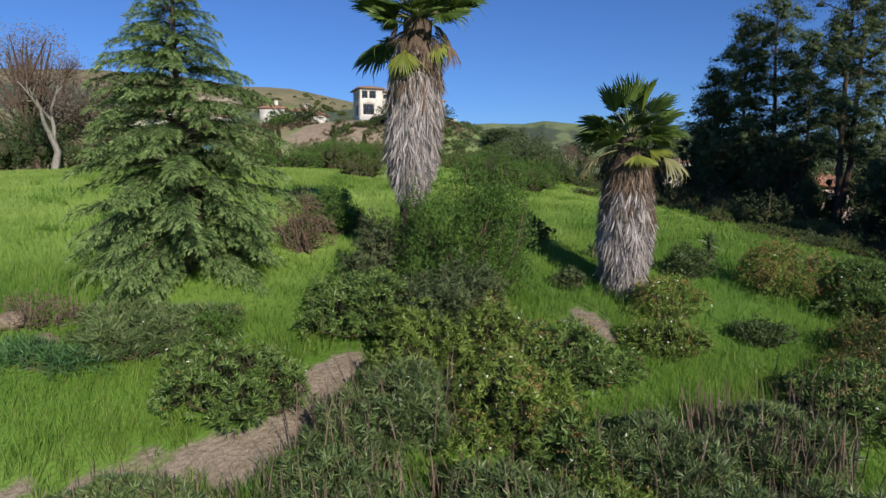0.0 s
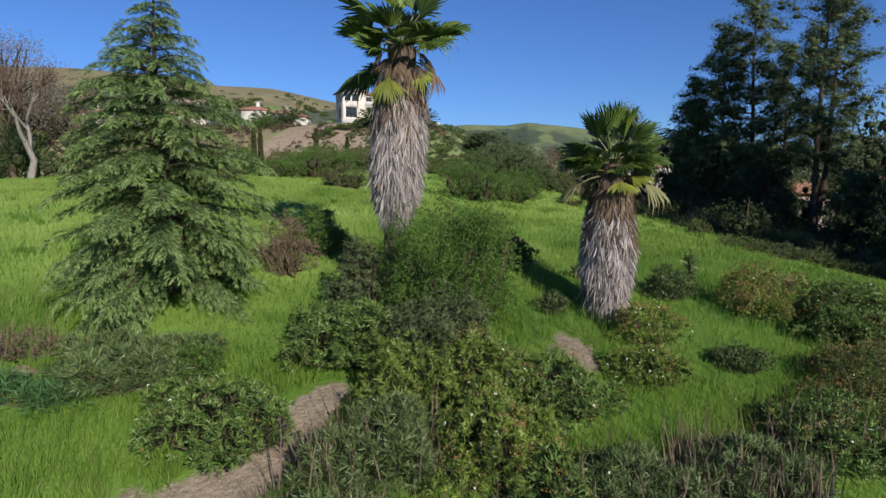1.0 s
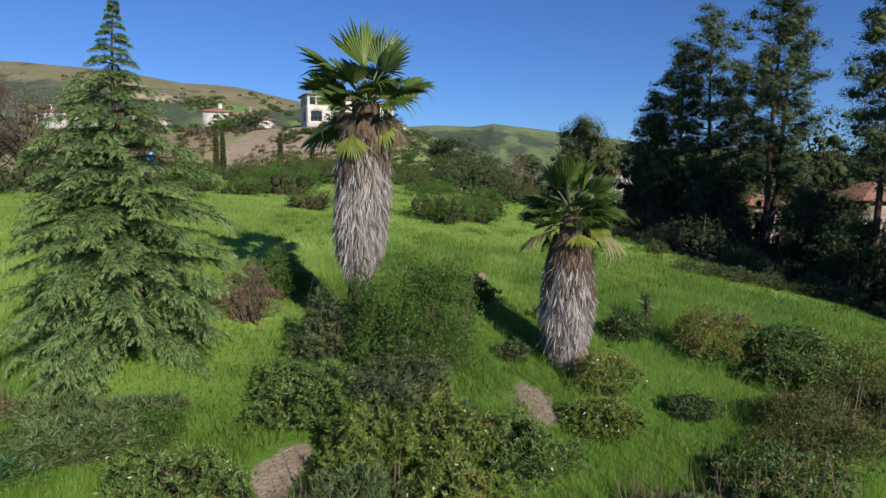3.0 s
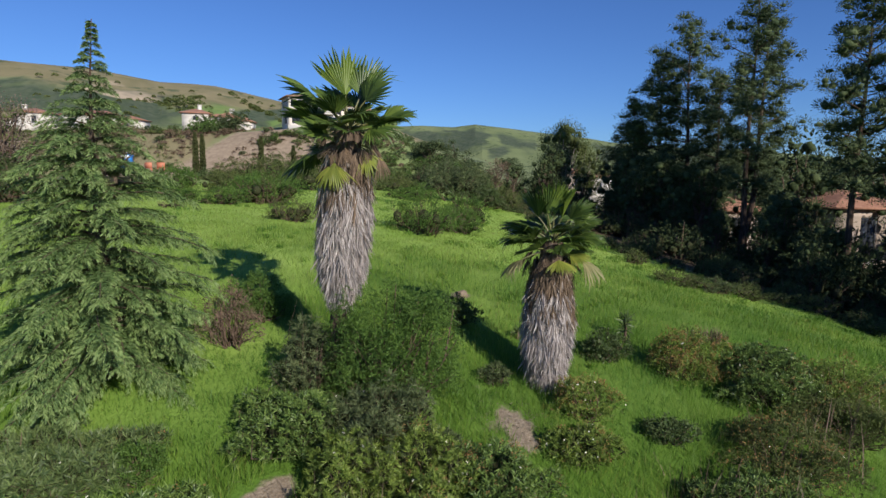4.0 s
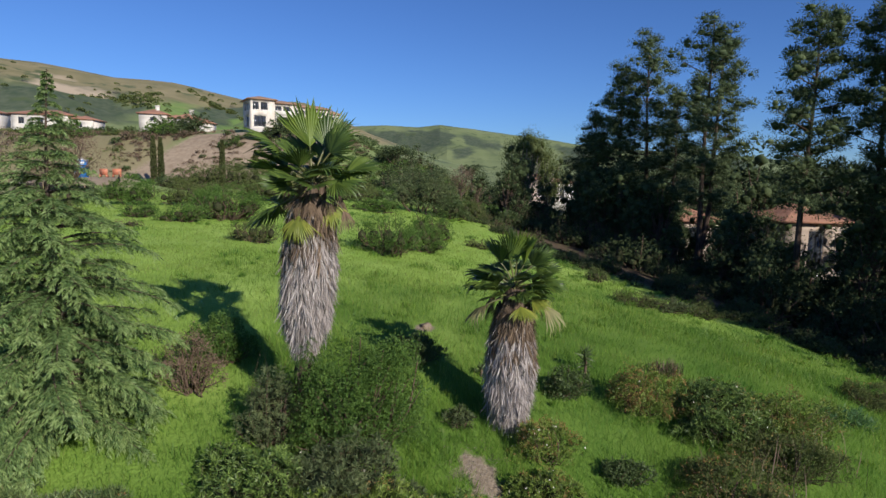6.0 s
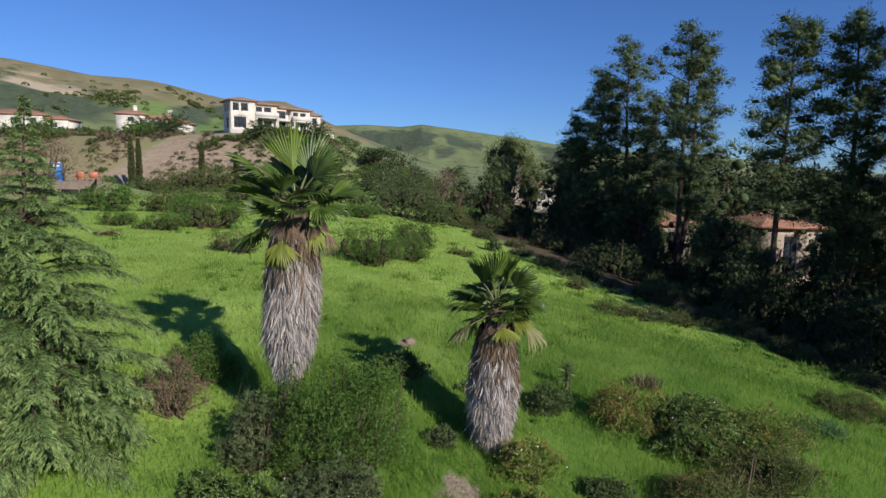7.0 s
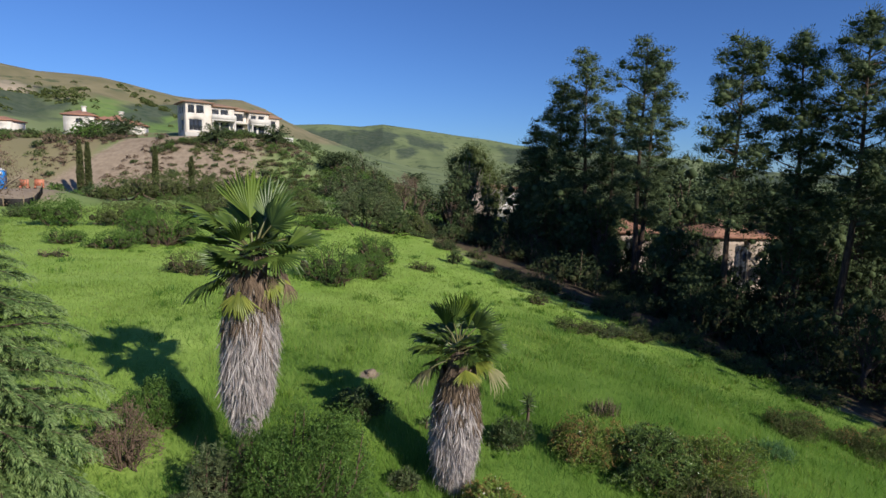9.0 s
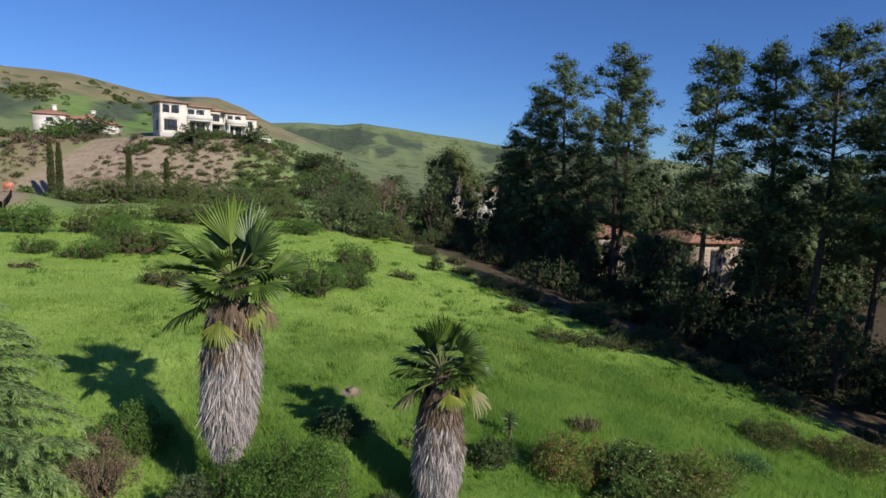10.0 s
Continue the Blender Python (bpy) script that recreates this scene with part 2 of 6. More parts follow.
def value_noise(x, y, seed=0):
    """Smooth noise in 0..1 over the plane."""
    xi, yi = np.floor(x).astype(np.int64), np.floor(y).astype(np.int64)
    u, v = x - xi, y - yi
    u, v = u * u * (3 - 2 * u), v * v * (3 - 2 * v)

    def h(a, b):
        k = (a * 374761393 + b * 668265263 + seed * 982451653) & 0x7FFFFFFF
        k = ((k ^ (k >> 13)) * 1274126177) & 0x7FFFFFFF
        return ((k ^ (k >> 16)) & 0xFFFF) / 65535.0

    return (h(xi, yi) * (1 - u) + h(xi + 1, yi) * u) * (1 - v) + (h(xi, yi + 1) * (1 - u) + h(xi + 1, yi + 1) * u) * v


def smooth(a, b, t):
    t = np.clip((t - a) / (b - a), 0, 1)
    return t * t * (3 - 2 * t)


# ---- the ground: one sheet from the slope under the camera to the hills on the skyline ----
def terrain(x, y):
    x, y = np.asarray(x, float), np.asarray(y, float)
    xf, yf = np.clip(x, -30, 28), np.clip(y, -16, 48)
    z = (-0.4561 - 0.1138 * xf + 0.0196 * yf - 0.00347 * xf * xf - 0.00057 * xf * yf
         - 1.1856 * np.log1p(np.exp(-(yf - 2) / 3)))
    z = z + 0.10 * (value_noise(x * 0.45, y * 0.45, 3) - 0.5) + 0.05 * (value_noise(x * 1.7, y * 1.7, 5) - 0.5)
    # the cut bank and the terraces below the large house
    side = smooth(14, -30, x)
    z = z + side * (11.5 * smooth(90, 113, y) + 2.5 * smooth(115, 135, y) - 5 * smooth(150, 210, y))
    z = z - 1.5 * smooth(-30, -60, x) * smooth(20, 60, y)
    # the raised, levelled pad of the building site
    z = z + 1.65 * (1 - smooth(4, 11, np.hypot(x + 39.5, y - 56.5)))
    # hills
    r, az = np.hypot(x - 3, y + 11.6), np.degrees(np.arctan2(x - 3, y + 11.6))
    ha = 3 + 902 * np.tan(np.radians(np.interp(az, [-120, -60, -42, -35.6, -31, -29.2, -25.2, -21.5, -19, -16.5, -13.7, -11.3, -9.4, -7.9, -4, 2, 9],
                                               [3, 7.5, 8.45, 8.72, 8.25, 7.85, 8.1, 7.3, 6.75, 6.7, 6.95, 6.2, 5.1, 4.4, 3.0, 1.2, 0])))
    hb = 3 + 1715 * np.tan(np.radians(np.interp(az, [-40, -20, -7.9, -5.9, -2.8, -0.7, 2.5, 5.8, 9.6, 12.3, 20, 27.7, 34, 45, 80, 120],
                                                [2, 4, 4.85, 4.95, 4.82, 5.1, 4.74, 4.3, 3.87, 3.4, 2.8, 2.3, 1.2, 0.8, 0.8, 0.8])))
    fold = 1 - np.abs(2 * value_noise(az * 0.2 + 0.006 * r, r * 0.0016, 11) - 1)
    fold2 = 1 - np.abs(2 * value_noise(az * 0.6 - 0.012 * r, r * 0.004, 12) - 1)
    pa = smooth(260, 950, r)
    za = ha * pa * (1 - 0.22 * (1 - fold) * 4 * pa * (1 - pa) - 0.1 * (1 - fold2) * 4 * pa * (1 - pa)) - 0.75 * ha * smooth(960, 1300, r)
    pb = smooth(900, 1750, r)
    zb = hb * pb * (1 - 0.45 * (1 - fold) * 4 * pb * (1 - pb) - 0.18 * (1 - fold2) * 4 * pb * (1 - pb)) - 0.8 * hb * smooth(1770, 2600, r)
    far = smooth(170, 330, r)
    return z * (1 - far) + far * np.maximum(za, zb) - 6 * far * (1 - smooth(330, 700, r)) - 40 * smooth(2600, 4200, r)


def gz(x, y):
    return float(terrain(np.array([x]), np.array([y]))[0])


def graded(lo, hi, a, b, step, grow):
    core = list(np.arange(a, b + 1e-6, step))
    d, v = step, b
    while v < hi:
        d *= grow; v += d; core.append(min(v, hi))
    d, v = step, a
    while v > lo:
        d *= grow; v -= d; core.insert(0, max(v, lo))
    return np.array(core)


def path_dist(x, y, pts):
    best = np.full(np.shape(x), 1e9)
    for (ax, ay), (bx, by) in zip(pts, pts[1:]):
        t = np.clip(((x - ax) * (bx - ax) + (y - ay) * (by - ay)) / ((bx - ax) ** 2 + (by - ay) ** 2), 0, 1)
        best = np.minimum(best, np.hypot(x - ax - t * (bx - ax), y - ay - t * (by - ay)))
    return best


FOOTPATH = [(-0.35, -2.6), (-0.45, -3.4), (-0.6, -4.3), (-1.1, -5.0), (-2.2, -5.4), (-4.2, -6.1), (-8, -7.5)]
TRACK = [(29, 2), (24.5, 11.5), (21.5, 16.5), (16.5, 23), (11.5, 30.5), (8.3, 40), (7, 57)]


def soil_mask(x, y):
    """Bare soil: the footpath, worn patches, the track under the pines and the cut bank."""
    wob = 0.5 * (value_noise(x * 1.3, y * 1.3, 21) - 0.5)
    m = 1 - smooth(0.22, 0.5, path_dist(x, y, FOOTPATH[:4]) + wob + 0.35 * (value_noise(x * 4.3, y * 4.3, 29) - 0.5))
    m = np.maximum(m, 0.75 * (1 - smooth(0.1, 0.4, path_dist(x, y, FOOTPATH[3:]) + 1.2 * wob + 0.5 * (value_noise(x * 4.3, y * 4.3, 29) - 0.5))))
    m = np.maximum(m, 1 - smooth(0.3, 0.65, np.hypot((x - 3.72 + 0.25 * (y + 0.35)) / 1.25, (y + 0.35) / 1.5) + 2.4 * wob + 0.5 * (value_noise(x * 3.1, y * 3.1, 28) - 0.5)))
    m = np.maximum(m, 1 - smooth(0.15, 0.4, np.hypot(x - 2.45, y - 5.9) + 0.3 * wob))
    m = np.maximum(m, 0.6 * (1 - smooth(0.25, 0.9, path_dist(x, y, TRACK) + 2.4 * wob)))
    m = np.maximum(m, 0.8 * smooth(-1, 3, x - np.interp(y, [0, 11, 13.4, 18, 22, 31, 43, 55], [26.5, 24, 21.8, 18.5, 15, 10.8, 7, 4.5]) + 3 * wob) * (1 - smooth(62, 75, y)))
    patch = value_noise(x * 0.16, y * 0.2, 23) * 0.6 + value_noise(x * 0.5, y * 0.6, 24) * 0.4
    drive = x - (-56 + 0.62 * (y - 92))
    bank = smooth(86, 92, y + 8 * wob) * (1 - smooth(110, 114, y)) * np.maximum(smooth(-12, -30, x) * smooth(2, 5, drive), 1 - smooth(2.4, 3.6, np.abs(drive) + wob))
    m = np.maximum(m, bank * smooth(0.2, 0.4, patch + 0.25 + 0.3 * (np.abs(drive) < 3)))
    m = np.maximum(m, 0.75 * smooth(80, 95, y) * (1 - smooth(135, 160, y)) * smooth(-54, -66, x) * smooth(0.55, 0.7, patch))
    m = np.maximum(m, 0.7 * smooth(60, 70, y) * (1 - smooth(84, 90, y)) * smooth(2, -8, x) * smooth(0.5, 0.64, patch))
    pad = (1 - smooth(5.5, 7.5, np.hypot(x + 38, y - 53) + 3 * wob))
    return np.clip(np.maximum(m, 0.9 * pad), 0, 1)


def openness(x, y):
    """Where the meadow is short, dry and light rather than lush. Its rise with distance puts the brighter-lit look of
    far blades into colour.
    """
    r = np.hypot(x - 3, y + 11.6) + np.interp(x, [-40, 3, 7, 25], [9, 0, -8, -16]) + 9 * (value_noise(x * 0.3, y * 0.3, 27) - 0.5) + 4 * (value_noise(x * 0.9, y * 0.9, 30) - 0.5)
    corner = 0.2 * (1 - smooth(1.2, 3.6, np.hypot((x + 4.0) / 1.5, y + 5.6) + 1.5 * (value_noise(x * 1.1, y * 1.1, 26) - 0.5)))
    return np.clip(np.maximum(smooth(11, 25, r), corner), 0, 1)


gx, gy = graded(-2800, 2800, -13, 23, 0.25, 1.09), graded(-120, 4200, -9, 27, 0.25, 1.075)
X, Y = np.meshgrid(gx, gy)
Z = terrain(X, Y)
nx, ny = len(gx), len(gy)
i = np.arange(nx - 1)[None] + nx * np.arange(ny - 1)[:, None]
me = mesh_of("ground", np.stack([X, Y, Z], -1).reshape(-1, 3), [np.stack([i, i + 1, i + nx + 1, i + nx], -1).reshape(-1, 4)], [], smooth=True)
R = np.hypot(X - 3, Y + 11.6)
AZ = np.degrees(np.arctan2(X - 3, Y + 11.6))
far = smooth(300, 700, R)
# dark scrub in the folds of the hills, dry brown crowns on the near ridge
U, W_ = X / 190.0 + 0.35 * np.sin(Y / 610.0), Y / 700.0 + 0.3 * np.sin(X / 330.0)
frac = sum(w * value_noise(k * (0.8 * U + 0.6 * W_) + 3.7 * k, k * (0.8 * W_ - 0.6 * U) + 1.9, 31 + int(k)) for w, k in ((0.4, 1.3), (0.28, 3.1), (0.2, 7.3), (0.12, 17.0)))
rag = frac + 0.05 * (value_noise(AZ * 3.1, R * 0.03, 36) - 0.5)
scrub = far * 0.8 * smooth(0.5, 0.62, rag - 0.03 * (1 - smooth(960, 1050, R)) - 0.12 * smooth(800, 950, R) * (1 - smooth(955, 1000, R)) + 0.05 * smooth(650, 500, R)) * (1 - smooth(1000, 1100, R))
EL = np.degrees(np.arctan2(Z - 5, R))
REL = EL / np.interp(AZ, [-60, -42, -35.6, -31, -29.2, -25.2, -21.5, -19, -16.5, -13.7, -11.3, -9.4, -7.9], [7.5, 8.45, 8.7, 8.2, 7.8, 8.0, 7.2, 6.7, 6.65, 6.9, 6.1, 5.0, 4.3])
near_hill = smooth(240, 340, R) * (1 - smooth(980, 1060, R))
dry = near_hill * np.clip(smooth(0.66, 0.84, REL + 0.3 * (frac - 0.5)) + smooth(-18, -15, AZ) * (1 - smooth(-11, -9, AZ)) * smooth(0.78, 0.92, REL + 0.3 * (frac - 0.5)), 0, 1)
scrub = np.maximum(scrub * (1 - 0.7 * near_hill), near_hill * smooth(-24.5, -27, AZ + 6 * (frac - 0.5)) * smooth(0.5, 0.58, REL + 0.25 * (frac - 0.5)) * (1 - smooth(0.72, 0.8, REL + 0.3 * (frac - 0.5))))
scrub = np.maximum(scrub, near_hill * (1 - smooth(0.04, 0.09, np.abs(REL - 0.82 - (AZ + 19) * 0.04 + 0.3 * (frac - 0.5)))) * smooth(-24, -22, AZ) * (1 - smooth(-16.5, -15, AZ)))
# woods in the hollows of the far ridge, its crest open grass
CREST = np.interp(AZ, [-20, -7.9, -5.9, -2.8, -0.7, 2.5, 5.8, 9.6, 12.3, 20, 27.7, 45], [4, 4.85, 4.95, 4.82, 5.1, 4.74, 4.3, 3.87, 3.4, 2.8, 2.3, 0.8])
RB = EL / CREST
hollow = sum(w * value_noise(0.5 * AZ * k + 0.9 * k * RB + 5.3 * k, 4.6 * k * RB - 0.3 * k * AZ, 70 + int(10 * k)) for w, k in ((0.6, 0.5), (0.4, 1.1)))
scrub = np.maximum(scrub, smooth(1000, 1150, R) * smooth(0.36, 0.58, hollow + 0.12 * smooth(4, -2, AZ) * smooth(-9, -5, AZ) * smooth(0.3, 0.5, RB) - 0.35 * smooth(0.8, 0.93, RB) - 0.1 * smooth(0.4, 0.2, RB)))
fresh = near_hill * smooth(-28, -25, AZ) * (1 - smooth(-18, -15.5, AZ)) * (1 - smooth(0.76, 0.86, REL + 0.3 * (frac - 0.5)))
dry = np.maximum(dry, 0.85 * smooth(-47, -55, X) * smooth(64, 78, Y) * (1 - smooth(135, 165, Y)))
# leaf litter under the pines, its dark colour and edge also painting their shade
litter_shade = smooth(0, 3, X - np.interp(Y, [0, 11, 13.4, 18, 22, 31, 43, 55], [26, 23.6, 21.4, 18.0, 14.5, 10.3, 6.5, 4.0])) * (1 - smooth(62, 75, Y)) * smooth(0.2, 1.2, path_dist(X, Y, TRACK) + 0.8 * value_noise(X * 0.8, Y * 0.8, 25))
scar = (1 - smooth(0.6, 1.0, np.hypot((AZ + 32.8) / 3.1, (REL - 0.785 + 0.0152 * (AZ + 32.8)) / 0.055) + 0.6 * (value_noise(AZ * 1.5, R * 0.02, 35) - 0.5))) * far
for key, val in (("soil", soil_mask(X, Y)), ("scrub", scrub), ("dry", dry), ("far", smooth(52, 88, R)), ("open", openness(X, Y)), ("hill", smooth(150, 260, R)), ("litter_shade", litter_shade), ("scar", scar), ("fresh", fresh)):
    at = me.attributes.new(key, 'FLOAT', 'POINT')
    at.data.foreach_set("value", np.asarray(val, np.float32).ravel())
mg, nt, bs = mat_base("grassy_ground", 0.9, 0.1)


def attr(key):
    a = nt.nodes.new("ShaderNodeAttribute")
    a.attribute_name = key
    return a.outputs["Fac"]


def broken(fac, scale, amount):
    """Breaks up the edge of a mask with fine noise."""
    n = noise_fac(nt, scale, 5.0, 0.2, 0.8)
    a = nt.nodes.new("ShaderNodeMath"); a.operation = 'MULTIPLY_ADD'
    a.inputs[1].default_value, a.inputs[2].default_value = amount, -amount / 2
    nt.links.new(n, a.inputs[0])
    s = nt.nodes.new("ShaderNodeMath"); s.operation = 'ADD'; s.use_clamp = True
    nt.links.new(fac, s.inputs[0]); nt.links.new(a.outputs[0], s.inputs[1])
    r = nt.nodes.new("ShaderNodeMapRange")
    r.inputs["From Min"].default_value, r.inputs["From Max"].default_value = 0.3, 0.7
    nt.links.new(s.outputs[0], r.inputs["Value"])
    return r.outputs[0]


lush = mixc(nt, noise_fac(nt, 0.35, 4.0, 0.35, 0.65), (0.07, 0.14, 0.02), (0.115, 0.195, 0.034))
grass = mixc(nt, noise_fac(nt, 0.35, 4.0, 0.35, 0.65), (0.225, 0.355, 0.062), (0.305, 0.425, 0.096))
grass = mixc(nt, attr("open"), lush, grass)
grass = mixc(nt, noise_fac(nt, 9.0, 5.0, 0.45, 1.2), grass, (0.1, 0.18, 0.026))
hillgrass = mixc(nt, noise_fac(nt, 0.01, 5.0, 0.35, 0.65), (0.15, 0.19, 0.085), (0.195, 0.23, 0.11))
grass = mixc(nt, attr("far"), grass, mixc(nt, 0.85, grass, hillgrass))
grass = mixc(nt, attr("hill"), grass, hillgrass)
grass = mixc(nt, attr("fresh"), grass, mixc(nt, noise_fac(nt, 0.02, 5.0), (0.13, 0.21, 0.06), (0.17, 0.25, 0.075)))
grass = mixc(nt, broken(attr("dry"), 0.02, 0.5), grass, mixc(nt, noise_fac(nt, 0.03, 4.0), (0.18, 0.165, 0.09), (0.25, 0.215, 0.125)))
grass = mixc(nt, broken(attr("scrub"), 0.016, 1.1), grass, mixc(nt, noise_fac(nt, 0.12, 5.0), (0.055, 0.08, 0.05), (0.095, 0.115, 0.075)))
specks = nt.nodes.new("ShaderNodeMath"); specks.operation = 'MULTIPLY'
nt.links.new(noise_fac(nt, 0.055, 6.0, 0.54, 0.62), specks.inputs[0]); nt.links.new(attr("hill"), specks.inputs[1])
grass = mixc(nt, specks.outputs[0], grass, mixc(nt, noise_fac(nt, 0.012, 3.0, 0.4, 0.6), grass, (0.075, 0.1, 0.05)))
soil = mixc(nt, noise_fac(nt, 6.0, 6.0, 0.3, 0.7), (0.15, 0.115, 0.08), (0.245, 0.195, 0.145))
soil = mixc(nt, noise_fac(nt, 55.0, 4.0, 0.45, 0.75), soil, (0.33, 0.285, 0.23))
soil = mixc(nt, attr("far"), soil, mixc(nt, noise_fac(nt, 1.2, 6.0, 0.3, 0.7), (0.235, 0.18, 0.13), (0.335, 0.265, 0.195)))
soil = mixc(nt, attr("litter_shade"), soil, mixc(nt, noise_fac(nt, 12.0, 5.0, 0.3, 0.7), (0.055, 0.04, 0.026), (0.13, 0.095, 0.065)))
grass = mixc(nt, broken(attr("scar"), 0.05, 0.5), grass, (0.42, 0.34, 0.25))
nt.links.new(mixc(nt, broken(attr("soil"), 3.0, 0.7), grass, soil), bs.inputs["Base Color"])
add_bump(nt, bs, noise_fac(nt, 14.0, 6.0, 0.2, 0.8), 0.6, 0.05)
me.materials.append(mg)
tagged(new("ground", me), "green grassy hillside with bare soil paths and distant hills", "ground", kind="structure")

# ---- palms ----


def fan_frond(name, seed, petiole, blade, mat, spread=82, droop=0.15, split=0.6, K=26, cup=0.15, limp=0.12):
    """A fan palm leaf along +x: a tapered stalk, a pleated web and stiff free tips, a few of them bent over."""
    rng = np.random.default_rng(seed)
    g = Geo()
    t = np.linspace(0, 1, 6)
    stalk = np.stack([petiole * t, 0 * t, 0.06 * petiole * np.sin(np.pi * t)], 1)
    g.add(*tube(stalk, 0.03 - 0.014 * t, 4), 1)
    hub = stalk[-1]
    ang = np.radians(np.linspace(-spread, spread, K + 1))
    pl = 0.026 * blade
    for k in range(K):
        a0, a1 = ang[k], ang[k + 1]
        am = (a0 + a1) / 2
        r = blade * (0.74 + 0.26 * math.cos(am)) * rng.uniform(0.86, 1.06)
        ri, ro = r * split * rng.uniform(0.9, 1.1), r * 0.83
        jit = rng.uniform(-0.025, 0.025)
        bent = rng.uniform(0.25, 0.5) if rng.random() < limp else rng.uniform(0.0, 0.1)

        def at(a, rad, lift=0.0):
            rise = cup * rad * abs(math.sin(a)) ** 1.4 - droop * blade * (rad / blade) ** 2.4
            return hub + [rad * math.cos(a), rad * math.sin(a), rise + lift]
        V = [hub, at(a0, ri, -pl), at(am, ri, pl), at(a1, ri, -pl),
             at(am - (am - a0) * 0.5 + jit, ro, -pl - bent * 0.25 * blade), at(am + jit, ro, pl * 0.4 - bent * 0.25 * blade), at(am + (a1 - am) * 0.5 + jit, ro, -pl - bent * 0.25 * blade),
             at(am + jit * 2, r * (1 - 0.15 * bent), -bent * blade)]
        g.add(V, [(0, 1, 2), (0, 2, 3), (1, 4, 2), (2, 4, 5), (2, 5, 3), (3, 5, 6), (4, 7, 5), (5, 7, 6)])
    return g.mesh(name, [mat, M_PETIOLE])


def dead_frond(name, seed, mat, length=1.0, strips=24, flare=1.0):
    """A dead fan hanging down the trunk: a collapsed bundle of folded, shrivelled strips with ragged ends."""
    rng = np.random.default_rng(seed)
    g = Geo()
    for k in range(strips):
        u = rng.uniform(-1, 1)
        L = length * rng.uniform(0.5, 1.0)
        t = np.linspace(0, 1, 6)
        x = u * 0.15 * (0.2 + 1.1 * t) + 0.011 * np.cumsum(rng.normal(size=6)) * t
        y = 0.02 + 0.035 * rng.uniform(-1, 1) * t + flare * 0.09 * t ** 2.2 * rng.uniform(-0.3, 1.2)
        z = -L * t + 0.03 * t * t * rng.uniform(0, 1)
        w = rng.uniform(0.005, 0.0135) * np.array([0.6, 1, 1, 0.85, 0.55, 0.06])
        tw = rng.uniform(-0.9, 0.9) + np.linspace(0, rng.uniform(-1.0, 1.0), 6)
        side = np.stack([np.cos(tw), np.sin(tw), 0 * tw], 1) * w[:, None]
        out = np.stack([-np.sin(tw), np.cos(tw), 0 * tw], 1) * w[:, None] * 0.7
        c = np.stack([x, y, z], 1)
        V = np.concatenate([c - side, c + out, c + side])
        g.add(V, [(j, j + 1, j + 7, j + 6) for j in range(5)] + [(j + 6, j + 7, j + 13, j + 12) for j in range(5)])
    return g.mesh(name, [mat])


FRONDS = [fan_frond("frond", 10 + k, 0.58, 0.76, M_FROND, (84, 76, 90, 70)[k], (0.1, 0.18, 0.26, 0.06)[k], (0.6, 0.55, 0.62, 0.58)[k], (26, 24, 28, 22)[k], (0.3, 0.1, -0.12, 0.45)[k], (0.06, 0.12, 0.2, 0.05)[k]) for k in range(4)]
FRONDS_C = [fan_frond("frond", 20 + k, 0.5, 0.86, M_FROND_L, 34 + 10 * k, 0.03, 0.66, 18, 0.7, 0.0) for k in range(2)]
FRONDS_Y = [fan_frond("frond", 30 + k, 0.4, 0.62, M_FROND_Y, 58, 0.16, 0.62, 20, -0.15, 0.1) for k in range(2)]
FRONDS_D = [fan_frond("frond", 40 + k, 0.5, 0.5, M_SKIRT_B, 46, 0.6, 0.35, 16, -0.5, 0.5) for k in range(2)]
FRONDS_P = [fan_frond("frond", 45 + k, 0.62, 0.66, M_FROND_P, 62, 0.34, 0.45, 22, -0.25, 0.35) for k in range(2)]
DEAD = [dead_frond("dead_frond", 50 + k, M_SKIRT, 0.66, flare=(0.5, 0.8, 1.1, 0.7, 1.4, 0.6)[k]) for k in range(6)]
DEAD_B = [dead_frond("dead_frond", 60 + k, M_SKIRT_B, 0.62) for k in range(3)]


def frond_pose(base, d, roll, s):
    """From base along d, the leaf's upper face towards the sky, rolled about its stalk."""
    d = Vector(d).normalized()
    side = Vector((0, 0, 1)).cross(d)
    if side.length < 0.15:
        side = Vector((1, 0.2, 0))
    side.normalize()
    up = d.cross(side)
    m = Matrix((d, side, up)).transposed().to_4x4()
    return Matrix.Translation(base) @ m @ Matrix.Rotation(radians(roll), 4, 'X') @ Matrix.Scale(s, 4)


